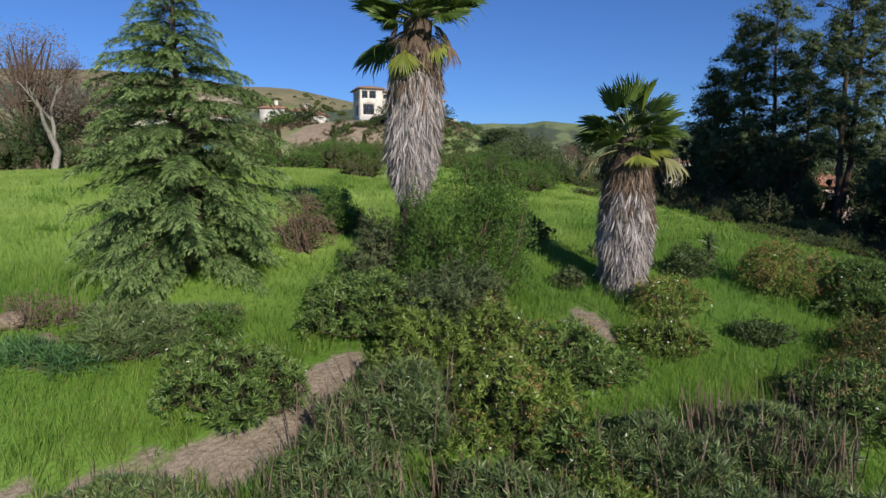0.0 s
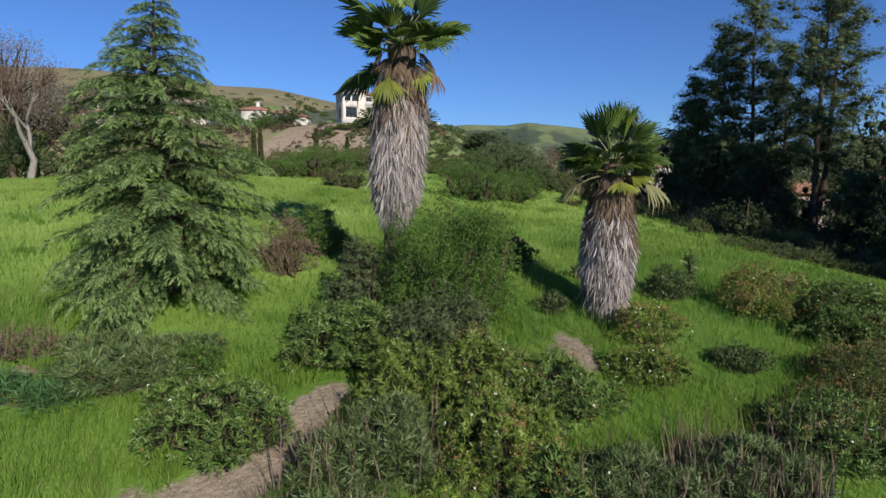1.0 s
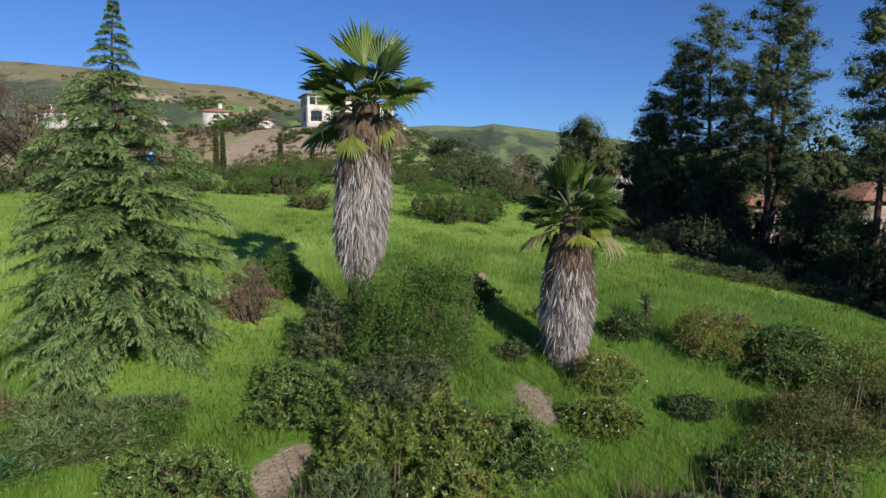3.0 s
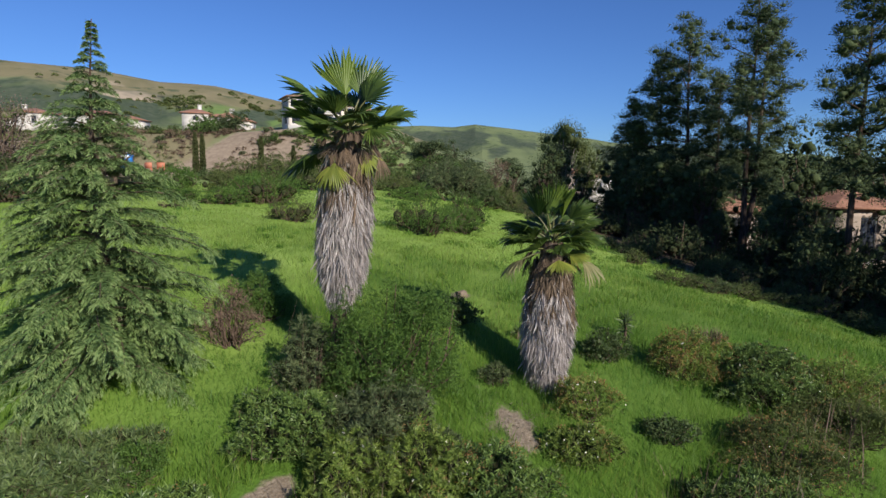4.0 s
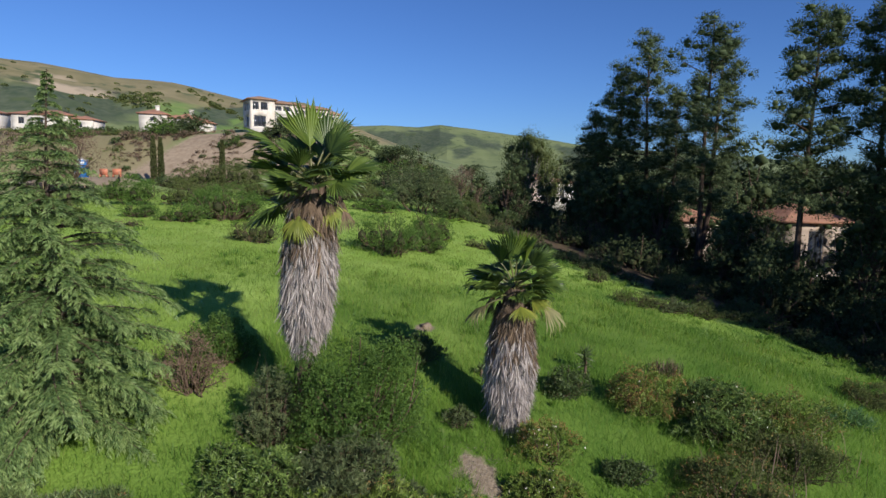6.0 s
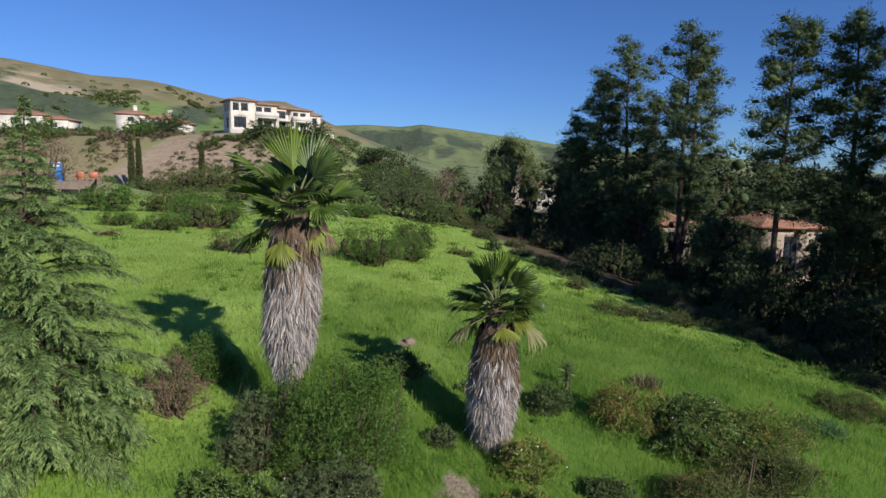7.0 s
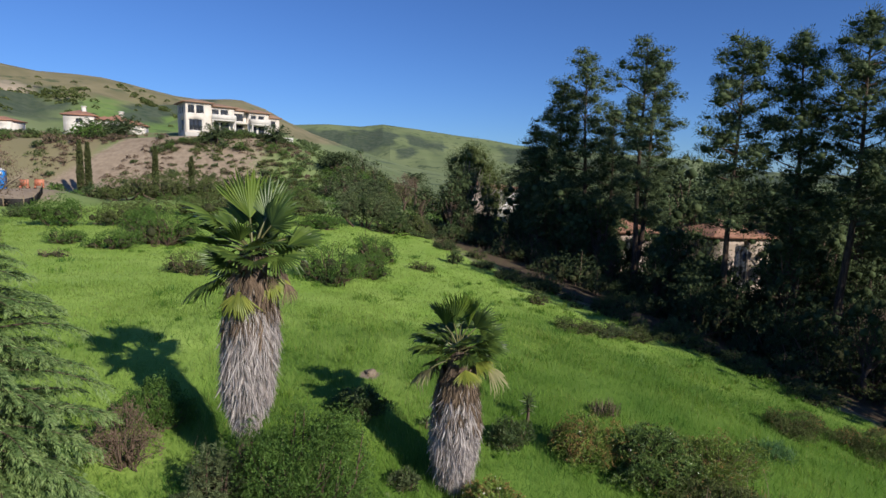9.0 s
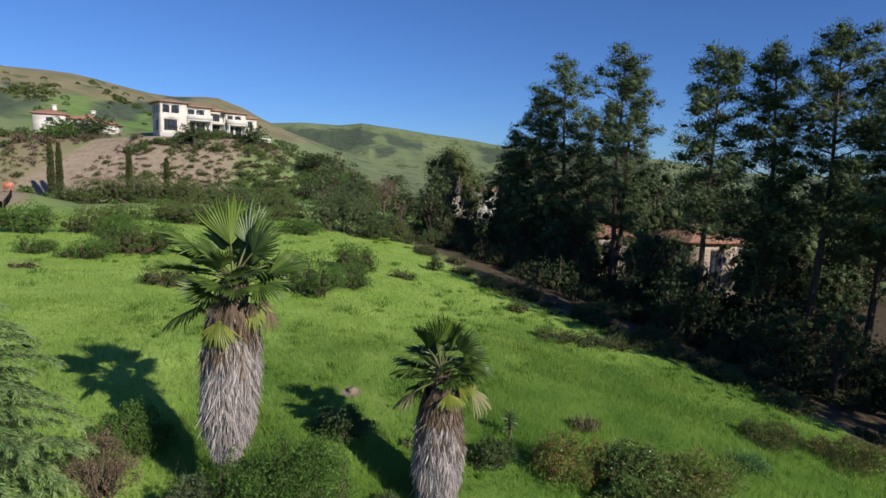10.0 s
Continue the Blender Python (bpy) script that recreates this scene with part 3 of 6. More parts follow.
def palm(x, y, z0, lean, profile, heart, listed, fill, n_dead, seed, label, size, brown):
    rng = np.random.default_rng(seed)
    base = gz(x, y)
    t = thing("fan_palm", label, "palm tree", x, y, base, "fan palms on the slope")
    top = heart - base
    zz = np.linspace(-0.2, top, 14)

    def axis(z):
        return np.array([lean[0], lean[1]]) * (z / top)

    def rad(z):
        return float(np.interp(z + base, [p[0] for p in profile], [p[1] for p in profile]))
    pts = np.array([[*axis(z), z] for z in zz])
    part("trunk", mesh_of("trunk", *[(a, [b]) for a, b in [tube(pts, [max(0.16, 0.62 * rad(z)) if z + base > profile[0][0] + 0.15 else 0.17 for z in zz], 14)]][0], M_BARK, smooth=True), t)
    lo, hi = profile[0][0], profile[-1][0]
    for k in range(n_dead):
        u = k / n_dead
        za = lo + 0.3 + (hi - lo - 0.25) * (u ** 0.9)
        a = k * 2.39996 + rng.uniform(-0.2, 0.2)
        c = axis(za - base)
        r = rad(za - 0.35 - base) * rng.uniform(0.78, 1.0)
        r_top = min(r, rad(za - base))
        tilt = math.atan2(r - r_top * 0.92, 0.4) * 0.55 + rng.normal(0, 0.055)
        me_ = DEAD_B[rng.integers(3)] if rng.random() < np.interp(u, [0.5, 0.95], [0.0, brown]) else DEAD[rng.integers(6)]
        m = (Matrix.Translation((c[0] + r_top * 0.86 * math.cos(a), c[1] + r_top * 0.86 * math.sin(a), za - base))
             @ Matrix.Rotation(a - math.pi / 2, 4, 'Z') @ Matrix.Rotation(tilt, 4, 'X') @ Matrix.Rotation(rng.normal(0, 0.035), 4, 'Y')
             @ Matrix.Diagonal((rng.uniform(0.9, 1.3), 1, rng.uniform(0.75, 1.12), 1)))
        part("dead_frond", me_, t, "", m)
    h = np.array([lean[0], lean[1], top])
    for d, roll, s, kind in listed:
        pool = {"g": FRONDS, "c": FRONDS_C, "y": FRONDS_Y, "d": FRONDS_D, "p": FRONDS_P}[kind]
        d = np.array(d, float)
        part("frond", pool[int(rng.integers(len(pool)))], t, {"y": "yellowing fan leaf", "d": "withered brown fan leaf", "c": "young upright folded fan leaf", "p": "pale drying fan leaf"}.get(kind, ""),
             frond_pose(h + 0.1 * unit(d) + [0, 0, -0.2 if d[2] < 0 else 0] + (0.3 * unit(d * [1, 1, 0]) if d[2] < -0.55 else 0), d, roll, s * size))
    # small inner leaves and withered stalks round the heart
    for k in range(fill):
        a, e = k * 2.39996, rng.uniform(-0.75, 0.95)
        d = (math.cos(a) * math.cos(e), math.sin(a) * math.cos(e), math.sin(e))
        dry = e < -0.25
        part("frond", (FRONDS_D[k % 2] if dry else FRONDS[k % 4]), t, "withered brown fan leaf" if dry else "", frond_pose(h + 0.08 * np.array(d) + [0, 0, rng.uniform(-0.3, 0.1)], d, rng.uniform(-35, 35), rng.uniform(0.55, 0.95) * size))
    return t


palm(0.0, 0.12, 0.0, (0.33, 0.0),
     [(-0.02, 0.18), (0.28, 0.38), (0.75, 0.54), (1.4, 0.58), (2.1, 0.56), (2.6, 0.52), (3.05, 0.45)], 3.5,
     [((-0.7, -0.05, 0.72), 12, 1.2, "g"), ((-0.14, 0.05, 1), 0, 1.22, "c"), ((0.52, -0.2, 0.8), 60, 1.05, "g"), ((0.3, 0.2, 0.95), 40, 1.15, "g"),
      ((-0.98, -0.12, 0.28), 10, 1.0, "g"), ((-0.9, 0.25, 0.45), 0, 1.0, "g"), ((0.95, -0.12, 0.25), 20, 1.0, "g"), ((0.85, 0.3, 0.42), 10, 1.0, "g"), ((-0.6, -0.6, 0.0), 15, 0.7, "g")] +
     [((0.7, -0.35, -0.55), 30, 0.85, "y"), ((-0.14, -0.45, -0.85), 0, 0.98, "y"), ((0.8, -0.25, -0.75), 30, 0.8, "d"), ((-0.88, -0.1, -0.35), 10, 1.05, "g"),
      ((0.2, 0.9, 0.4), 0, 1.0, "g"), ((-0.5, 0.8, 0.35), 0, 1.0, "g"), ((-0.25, -0.75, 0.5), 10, 0.8, "g"), ((0.4, -0.7, 0.3), 10, 0.8, "g"),
      ((0.7, 0.55, -0.4), 0, 0.8, "d"), ((-0.5, 0.6, -0.5), 0, 0.8, "d"), ((-0.3, 0.6, 0.8), 10, 1.05, "g")],
     30, 400, 1, "tall fan palm with a thick grey skirt of dead fronds", 1.0, 0.65)
palm(4.48, 1.2, -1.81, (0.08, 0.0),
     [(-2.0, 0.26), (-1.75, 0.44), (-1.3, 0.58), (-0.7, 0.62), (-0.1, 0.55), (0.45, 0.47), (0.85, 0.4)], 1.25,
     [((-0.5, 0.05, 0.85), 30, 1.0, "g"), ((-0.22, -0.1, 1), 40, 1.0, "g"), ((0.1, 0.05, 1), 5, 1.05, "c"), ((0.35, -0.05, 0.95), 20, 1.0, "c"), ((0.6, 0, 0.8), 25, 1.0, "g")] +
     [((0.88, -0.1, 0.5), 25, 0.92, "g"), ((-0.88, -0.1, 0.45), 25, 0.92, "g"), ((1, -0.1, 0.14), 15, 0.95, "g"), ((-1, -0.1, 0.16), 15, 0.92, "g"), ((0.75, -0.5, -0.1), 20, 0.9, "y"),
      ((0.9, -0.25, -0.28), 15, 1.05, "p"), ((-0.9, -0.25, -0.25), 15, 1.05, "p"), ((-0.7, -0.5, 0.1), 20, 0.8, "g"), ((0.2, -0.8, -0.3), 0, 0.95, "y"), ((0.3, -0.75, 0.4), 10, 0.8, "g"),
      ((0.2, 0.8, 0.5), 0, 1.0, "g"), ((-0.5, 0.7, 0.4), 0, 0.95, "g"), ((0.1, 0.9, 0.1), 0, 0.95, "g"), ((0.85, 0.4, -0.35), 0, 0.9, "d"), ((-0.5, 0.5, -0.6), 0, 0.8, "d")],
     30, 380, 2, "shorter fan palm with a shaggy grey skirt of dead fronds", 0.89, 0.95)

# ---- the cedar ----


def cedar(x, y, height, seed):
    rng = np.random.default_rng(seed)
    z0 = gz(x, y)
    t = thing("cedar_tree", "large green cedar with drooping layered boughs", "tree", x, y, z0)
    zs = np.linspace(-0.3, height, 16)
    sway = np.stack([0.05 * np.sin(zs * 0.9) + 0.02 * zs, 0.05 * np.cos(zs * 0.7) - 0.05, zs], 1)
    part("trunk", mesh_of("trunk", *[(a, [b]) for a, b in [tube(sway, 0.16 * (1 - zs.clip(0) / height) ** 1.4 + 0.008, 9)]][0], M_BARK, smooth=True), t)
    n = 228
    tiers = 29
    up = np.array([0, 0, 1.0])
    for k in range(n):
        u = ((k + rng.uniform(0, 1)) / n) ** 1.25
        h = 0.08 + (height - 0.1) * u
        if u < 0.86:
            h = 0.08 + (height - 0.1) * (int(u * tiers) + 0.5) / tiers + rng.normal(0, 0.035)
        below = height - h
        prof = np.interp(below, [0, 0.3, 0.69, 1.38, 2.07, 2.76, 3.5, 4.2, 5.2, 6.3, 7.0], [0.03, 0.08, 0.2, 0.48, 0.92, 1.38, 1.72, 1.94, 2.12, 2.1, 1.85])
        a = k * 2.39996 + rng.normal(0, 0.3)
        L = prof * (rng.uniform(0.72, 1.04) if rng.random() > 0.08 or below < 1.8 else rng.uniform(1.1, 1.3))
        top = h / height
        rise = 0.12 + 0.42 * top ** 1.5 + rng.uniform(-0.1, 0.14)
        m = max(6, int(L / 0.1))
        s = np.linspace(0, 1, m + 1)
        zz = L * (rise * s - (rise * 0.5 + 0.2) * s ** 2.2)
        # the lowest boughs follow the falling ground
        zz = zz - L * s * (0.04 + 0.3 * max(0.0, -math.sin(a))) * max(0.0, 1 - h / 1.8)
        bend = rng.normal(0, 0.14)
        d, q = np.array([math.cos(a), math.sin(a), 0]), np.array([-math.sin(a), math.cos(a), 0])
        line = (L * s)[:, None] * d + (bend * L * s ** 2)[:, None] * q + zz[:, None] * up
        g = Geo()
        g.add(*tube(line, 0.03 * (L / 2.5 + 0.25) * (1 - 0.88 * s), 5), 2)
        P, D, T = [], [], []
        for j in range(max(1, int(0.22 * m)), m + 1):
            ahead = unit(line[j] - line[j - 1])
            for sgn in (-1, 1, 0):
                if rng.random() < (0.06 if sgn else 0.7):
                    continue
                bl = (0.05 + 0.09 * min(L, 1.0) + 0.34 * min(L, 2.2) / 2.5) * (1.1 - 0.6 * s[j] ** 1.5) * rng.uniform(0.55, 1.3)
                bd = unit(sgn * q * rng.uniform(0.6, 1.0) + ahead * rng.uniform(0.6, 1.1) + up * (rng.uniform(-0.15, 0.12) if sgn else rng.uniform(0.0, 0.45)))
                k2 = max(4, int(bl / 0.021))
                v = (np.arange(k2) + rng.uniform(0, 1, k2)) / k2
                tw = line[j] + bl * v[:, None] * bd + (0.08 * bl * v - (0.36 + rng.uniform(0, 0.34)) * bl * v ** 2.0)[:, None] * up
                way = bd - 0.85 * up * v[:, None]
                across = unit(np.cross(bd, up))
                for f in (-0.6, 0.6, 0.0):
                    P.append(tw + rng.normal(0, 0.008, tw.shape))
                    D.append(way + f * across + (0.4 * up if f == 0.0 else 0) + rng.normal(0, 0.1, tw.shape))
                    T.append((v > rng.uniform(0.5, 0.9, len(v))) | (s[j] > 0.9))
        P, D, T = np.concatenate(P), np.concatenate(D), np.concatenate(T)
        Ln, Wn = rng.uniform(0.085, 0.13, len(P)) * min(1.0, 0.4 + L), rng.uniform(0.0125, 0.0175, len(P))
        for pick, mi in ((~T, 0), (T, 1)):
            if pick.any():
                g.add(*leaves(P[pick], D[pick], Ln[pick], Wn[pick], rng, 0.15, 0.6), mi)
        part("bough", g.mesh("bough", [M_CEDAR, M_CEDAR_TIP, M_BARK]), t, "", Matrix.Translation(np.array([np.interp(h, zs, sway[:, 0]), np.interp(h, zs, sway[:, 1]), h])))


cedar(-4.5, -0.6, 6.95, 5)

# ---- shrubs ----


def lobes_of(w, d, h, rng, n):
    """Overlapping rounded masses of uneven height and size that make up a shrub."""
    out = [(0, 0, h * 0.42, w * 0.36, d * 0.36, h * 0.56)]
    for k in range(n + 3):
        a, r = k * 2.4 + rng.uniform(-0.5, 0.5), rng.uniform(0.4, 0.92)
        s = rng.uniform(0.15, 0.33)
        hh = h * rng.uniform(0.4, 1.18) * (1 - 0.25 * r)
        out.append((w / 2 * r * math.cos(a), d / 2 * r * math.sin(a), hh * 0.46, w * s * 0.85, d * s * 0.85, hh * rng.uniform(0.42, 0.6)))
    return out


def shell(lobes, n, rng, lo=0.7, hi=1.04):
    """Points in the outer part of the masses, with the way outwards."""
    vol = np.array([l[3] * l[4] + l[4] * l[5] + l[3] * l[5] for l in lobes])
    pick = rng.choice(len(lobes), n, p=vol / vol.sum())
    l = np.array(lobes)[pick]
    u = unit(rng.normal(size=(n, 3)))
    u[:, 2] = np.where(u[:, 2] < -0.55, -u[:, 2], u[:, 2])
    bump = 0.72 + 0.46 * value_noise(u[:, 0] * 3.4 + pick * 3.1, u[:, 1] * 3.4 + u[:, 2] * 3.9, 7)
    P = l[:, :3] + u * l[:, 3:] * (rng.uniform(lo, hi, n) * bump)[:, None]
    P[:, 2] = np.maximum(P[:, 2], 0.02)
    return P, u


STYLE = {
    # leaf length, width, leaves in a tuft, tufts per square metre, material
    "fine": (0.046, 0.015, 6, 520, M_FINE), "dark": (0.07, 0.022, 6, 260, M_DARK), "olive": (0.05, 0.017, 5, 380, M_OLIVE),
    "oleander": (0.12, 0.0145, 15, 120, M_OLEANDER), "yellow": (0.11, 0.0115, 16, 130, M_OLEANDER_Y), "grey": (0.12, 0.0115, 15, 115, M_GREY),
    "rust": (0.06, 0.016, 6, 270, M_OLEANDER_Y), "dead": (0.05, 0.014, 3, 160, M_DEADBUSH), "teal": (0.2, 0.014, 5, 120, M_TEAL), "strap": (0.16, 0.0105, 19, 100, M_STRAP), "shade": (0.07, 0.022, 6, 260, M_TREE),
}


GROWN = []  # where shrubs stand, so that the grass stops under them


def shrub(name, label, x, y, w, d, h, style, seed, flowers=0, rust=0, stalks=0, group="shrubs on the slope", lobes=7, coarse=1.0, sink=0.05, dens=1.0, rz=0.0):
    rng = np.random.default_rng(seed)
    if y < 12:
        GROWN.append((x, y, 0.36 * w, 0.36 * d))
    t = thing(name, label, "shrub", x, y, gz(x, y) - sink, group, rz=rz)
    L, W, per, dens_, mat = STYLE[style]
    L, W = L * coarse, W * coarse
    lb = lobes_of(w, d, h, rng, lobes)
    area = 2.2 * (w * d + (w + d) * h) / 2
    n = int(max(60, area * dens_ * dens / coarse ** 2 / (1.0 if coarse <= 1.3 else 1.35)))
    far_off = coarse >= 1.25
    P, u = shell(lb, n, rng, 0.62 if far_off else 0.72)
    if far_off:
        L, W = L * 0.85, W * 0.9
    ax = unit(u + [0, 0, 0.6] + rng.normal(0, 0.35, u.shape))
    Pn = np.repeat(P, per, 0)
    whorled = style in ("oleander", "yellow", "grey", "strap")
    D = np.repeat(ax, per, 0)
    if whorled:
        # leaves stand round the tip of each stem like a star
        turn = unit(np.cross(D, rng.normal(size=D.shape)))
        D = turn * rng.uniform(0.45, 1.0, (len(D), 1)) + D * rng.uniform(0.15, 1.0, (len(D), 1)) + rng.normal(0, 0.12, D.shape)
    else:
        D = D * 0.75 + rng.normal(0, 0.5, D.shape)
    Pn = Pn + rng.normal(0, 0.25 * L, Pn.shape) * (0.12 if whorled else 1.0)
    Lr = L * rng.uniform(0.65, 1.25, len(Pn))
    g = Geo()
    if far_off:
        # dark lumps inside each lobe, their colour standing in for shade between leaves
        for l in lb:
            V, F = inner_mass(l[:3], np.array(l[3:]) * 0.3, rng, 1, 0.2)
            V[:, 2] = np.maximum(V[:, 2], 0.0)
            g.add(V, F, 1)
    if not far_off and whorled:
        # leafless twigs inside the bush, coloured near black for the shade between leaves
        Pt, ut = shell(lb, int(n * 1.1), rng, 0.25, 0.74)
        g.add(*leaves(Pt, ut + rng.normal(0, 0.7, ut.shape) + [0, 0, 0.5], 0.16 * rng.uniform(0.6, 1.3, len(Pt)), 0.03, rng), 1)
    if whorled or style == "teal":
        g.add(*leaves(Pn, D, Lr, W * 1.15, rng, 0.5))
    else:
        g.add(*leaves(Pn, D, Lr, W * rng.uniform(0.8, 1.3, len(Pn)), rng))
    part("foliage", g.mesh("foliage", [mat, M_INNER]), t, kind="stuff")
    # stems from the ground into the masses
    g = Geo()
    ends = P[rng.choice(n, min(n, 26 + int(8 * w * h) if coarse < 2 else 9))]
    for e in ends:
        b = np.array([e[0] * 0.3 + rng.normal(0, 0.05 * w), e[1] * 0.3 + rng.normal(0, 0.05 * d), 0])
        mid = (b + e) / 2 + rng.normal(0, 0.06 * w, 3) * [1, 1, 0.3]
        g.add(*tube([b, mid, e], np.array([0.014, 0.009, 0.004]) * (0.7 + 0.4 * h) * coarse, 4))
    part("stemwork", g.mesh("stemwork", [M_TWIG]), t, kind="stuff")
    if rust:
        k = int(area * rust * 2.8)
        Pr, ur = shell(lb, k, rng, 0.94)
        # the seed heads stand in drifts, not evenly
        keep = (ur[:, 2] > -0.1) & (value_noise(Pr[:, 0] * 2.6 + seed, Pr[:, 1] * 2.6, 17) > rng.uniform(0.25, 0.7, k))
        Pr, ur = Pr[keep], ur[keep]
        Pr = np.repeat(Pr + ur * 0.05, 5, 0) + rng.normal(0, 0.02, (5 * len(Pr), 3))
        gg = Geo().add(*leaves(Pr, rng.normal(0, 1, Pr.shape) + [0, 0, 0.5], rng.uniform(0.025, 0.045, len(Pr)) * coarse, 0.02 * coarse, rng))
        part("rusty_bloom", gg.mesh("rusty_bloom", [M_RUST]), t, "rust-brown dried flower heads", kind="stuff")
    if flowers:
        flowers = int(flowers * 1.8)
        Pf, uf = shell(lb, flowers * 2, rng, 0.98)
        Pf, uf = Pf[uf[:, 2] > 0.1][:flowers], uf[uf[:, 2] > 0.1][:flowers]
        gg = Geo()
        for p, v in zip(Pf, uf):
            s1 = unit(np.cross(v, rng.normal(size=3)))
            s2 = np.cross(v, s1)
            a = np.arange(5) * 1.2566
            dirs = np.cos(a)[:, None] * s1 + np.sin(a)[:, None] * s2 + 0.3 * v
            gg.add(*leaves(np.repeat((p + v * 0.04)[None], 5, 0), dirs, rng.uniform(0.016, 0.03), 0.024, rng, 0.1))
        if gg.n:
            part("blossom", gg.mesh("blossom", [M_WHITE]), t, "small white flowers", kind="stuff")
    if stalks:
        k = int(1.4 * stalks)
        b = rng.uniform(-0.5, 0.5, (k, 2)) * [w, d]
        H = h * rng.uniform(0.55, 1.2, k)
        Pb = np.stack([b[:, 0], b[:, 1], 0.25 * h + 0 * H], 1)
        Ds = rng.normal(0, 0.16, (k, 3)) * [1, 1, 0] + [0, 0, 1]
        gg = Geo().add(*blades(Pb, Ds, H, rng.uniform(0.01, 0.02, k), rng, 0.12))
        part("stalk_clump", gg.mesh("stalk_clump", [M_STALK]), t, "upright dry reddish-brown stalks", kind="stuff")
    return t


# the bank in front
shrub("oleander_bush", "low spreading leafy bush with a few white flowers beside the footpath", -1.55, -4.05, 2.2, 1.5, 1.05, "oleander", 101, flowers=9, rust=4, lobes=9)
shrub("oleander_bush", "dense light-edged leafy bush at the end of the footpath", -0.3, -1.75, 2.5, 1.7, 1.15, "oleander", 102, lobes=10)
shrub("oleander_bush", "dark dense leafy bush below the tall palm", 1.3, -1.75, 2.5, 1.6, 1.5, "grey", 103, flowers=5, lobes=10)
shrub("green_shrub", "large rounded bright green shrub at the foot of the tall palm", 1.25, -0.3, 2.9, 2.1, 2.75, "fine", 104, lobes=16)
shrub("grey_shrub", "grey-green shrub with pale stalks beside the palm", -0.5, -0.35, 1.1, 0.9, 1.65, "grey", 105, stalks=8)
shrub("stalky_bush", "rosette-leaved bush with dry stalks beside the footpath", 0.95, -3.75, 2.0, 1.9, 1.0, "strap", 106, stalks=50, lobes=9)
shrub("stalky_bush", "strap-leaved bush with dry stalks at the foot of the bank", 0.4, -5.2, 2.0, 1.4, 0.8, "strap", 150, stalks=90, lobes=9)
shrub("oleander_bush", "dense leafy bush in the middle of the bank", 0.9, -2.7, 1.7, 1.4, 1.25, "yellow", 151, flowers=4)
shrub("stalky_bush", "strap-leaved bush with dark dry stalks beside the footpath", 0.25, -4.35, 1.2, 1.2, 0.95, "strap", 159, stalks=70)
shrub("yellow_green_bush", "yellow-green leafy bush dotted with white flowers", 2.35, -3.6, 2.0, 1.9, 1.25, "yellow", 107, flowers=14, rust=32, lobes=9)
shrub("yellow_green_bush", "yellow-green leafy bush with rusty tips on the bank", 2.0, -2.3, 1.7, 1.4, 1.2, "yellow", 108, flowers=9, rust=12)
shrub("flowering_bush", "dark bush with white flowers and rusty seed heads", 3.3, -2.2, 1.9, 1.5, 1.05, "oleander", 109, flowers=10, rust=30, lobes=9)
shrub("oleander_bush", "low dark leafy bush on the bank", 3.2, -3.9, 1.5, 1.4, 0.8, "oleander", 152, flowers=4, rust=8)
shrub("stalky_bush", "dark rosette-leaved bush with dry stalks", 4.3, -3.7, 1.9, 1.7, 0.85, "strap", 110, stalks=90, flowers=3, lobes=9)
shrub("stalky_bush", "scrubby bush full of tall dry brown stalks", 6.0, -3.1, 2.1, 1.7, 0.9, "strap", 111, stalks=220, lobes=9)
shrub("stalky_bush", "scrubby bush with dry stalks and sparse leaves", 7.6, -1.9, 2.1, 1.9, 0.95, "oleander", 112, stalks=80, rust=14, flowers=3, lobes=9)
shrub("stalky_bush", "leafy bush with dry stalks at the foot of the bank", 5.3, -4.6, 2.2, 1.6, 0.8, "strap", 153, stalks=150)
shrub("stalky_bush", "low bush of strap leaves and dry stalks", -1.7, -5.85, 2.4, 0.9, 0.6, "strap", 113, stalks=50)
shrub("stalky_bush", "strap-leaved bush with reddish dry stalks at the foot of the bank", 2.5, -5.0, 1.9, 1.3, 0.85, "strap", 156, stalks=110, flowers=3)
shrub("stalky_bush", "brown-stalked scrubby bush at the foot of the bank", 6.7, -4.3, 2.1, 1.4, 0.85, "strap", 157, stalks=200)
shrub("yellow_green_bush", "leafy yellow-green bush on the bank", 3.6, -4.9, 1.5, 1.2, 0.8, "yellow", 158, flowers=5, rust=10)
shrub("rusty_bush", "low bush with rust-brown and cream flower heads", 5.25, 0.35, 1.5, 1.2, 0.95, "rust", 114, rust=50, flowers=14)
shrub("rusty_bush", "low olive bush with a few pale flowers", 5.0, -0.9, 1.5, 1.1, 0.7, "yellow", 115, rust=22, flowers=8)
shrub("green_tuft", "small dark green bush in long grass", 6.85, 0.1, 1.0, 0.8, 0.55, "dark", 116)
shrub("rusty_bush", "wide rust-brown flowering bush", 8.05, 2.75, 1.9, 1.4, 1.35, "rust", 117, rust=80, flowers=4, lobes=9)
shrub("olive_bush", "leafy olive-green bush on the slope", 9.9, 2.4, 2.7, 1.8, 1.45, "oleander", 118, rust=14, flowers=5, lobes=9)
shrub("olive_bush", "sprawling brownish olive bush on the slope", 11.6, 2.7, 2.8, 1.9, 1.35, "rust", 119, rust=35, lobes=9)
shrub("olive_bush", "sprawling dry olive bush on the slope", 11.0, 1.2, 2.6, 1.7, 1.1, "olive", 120, rust=10, stalks=30, lobes=9)
shrub("stalky_bush", "brown scrubby bush with seed heads on the slope", 9.0, -0.4, 2.4, 1.9, 1.2, "olive", 154, rust=20, stalks=14, flowers=4, lobes=9)
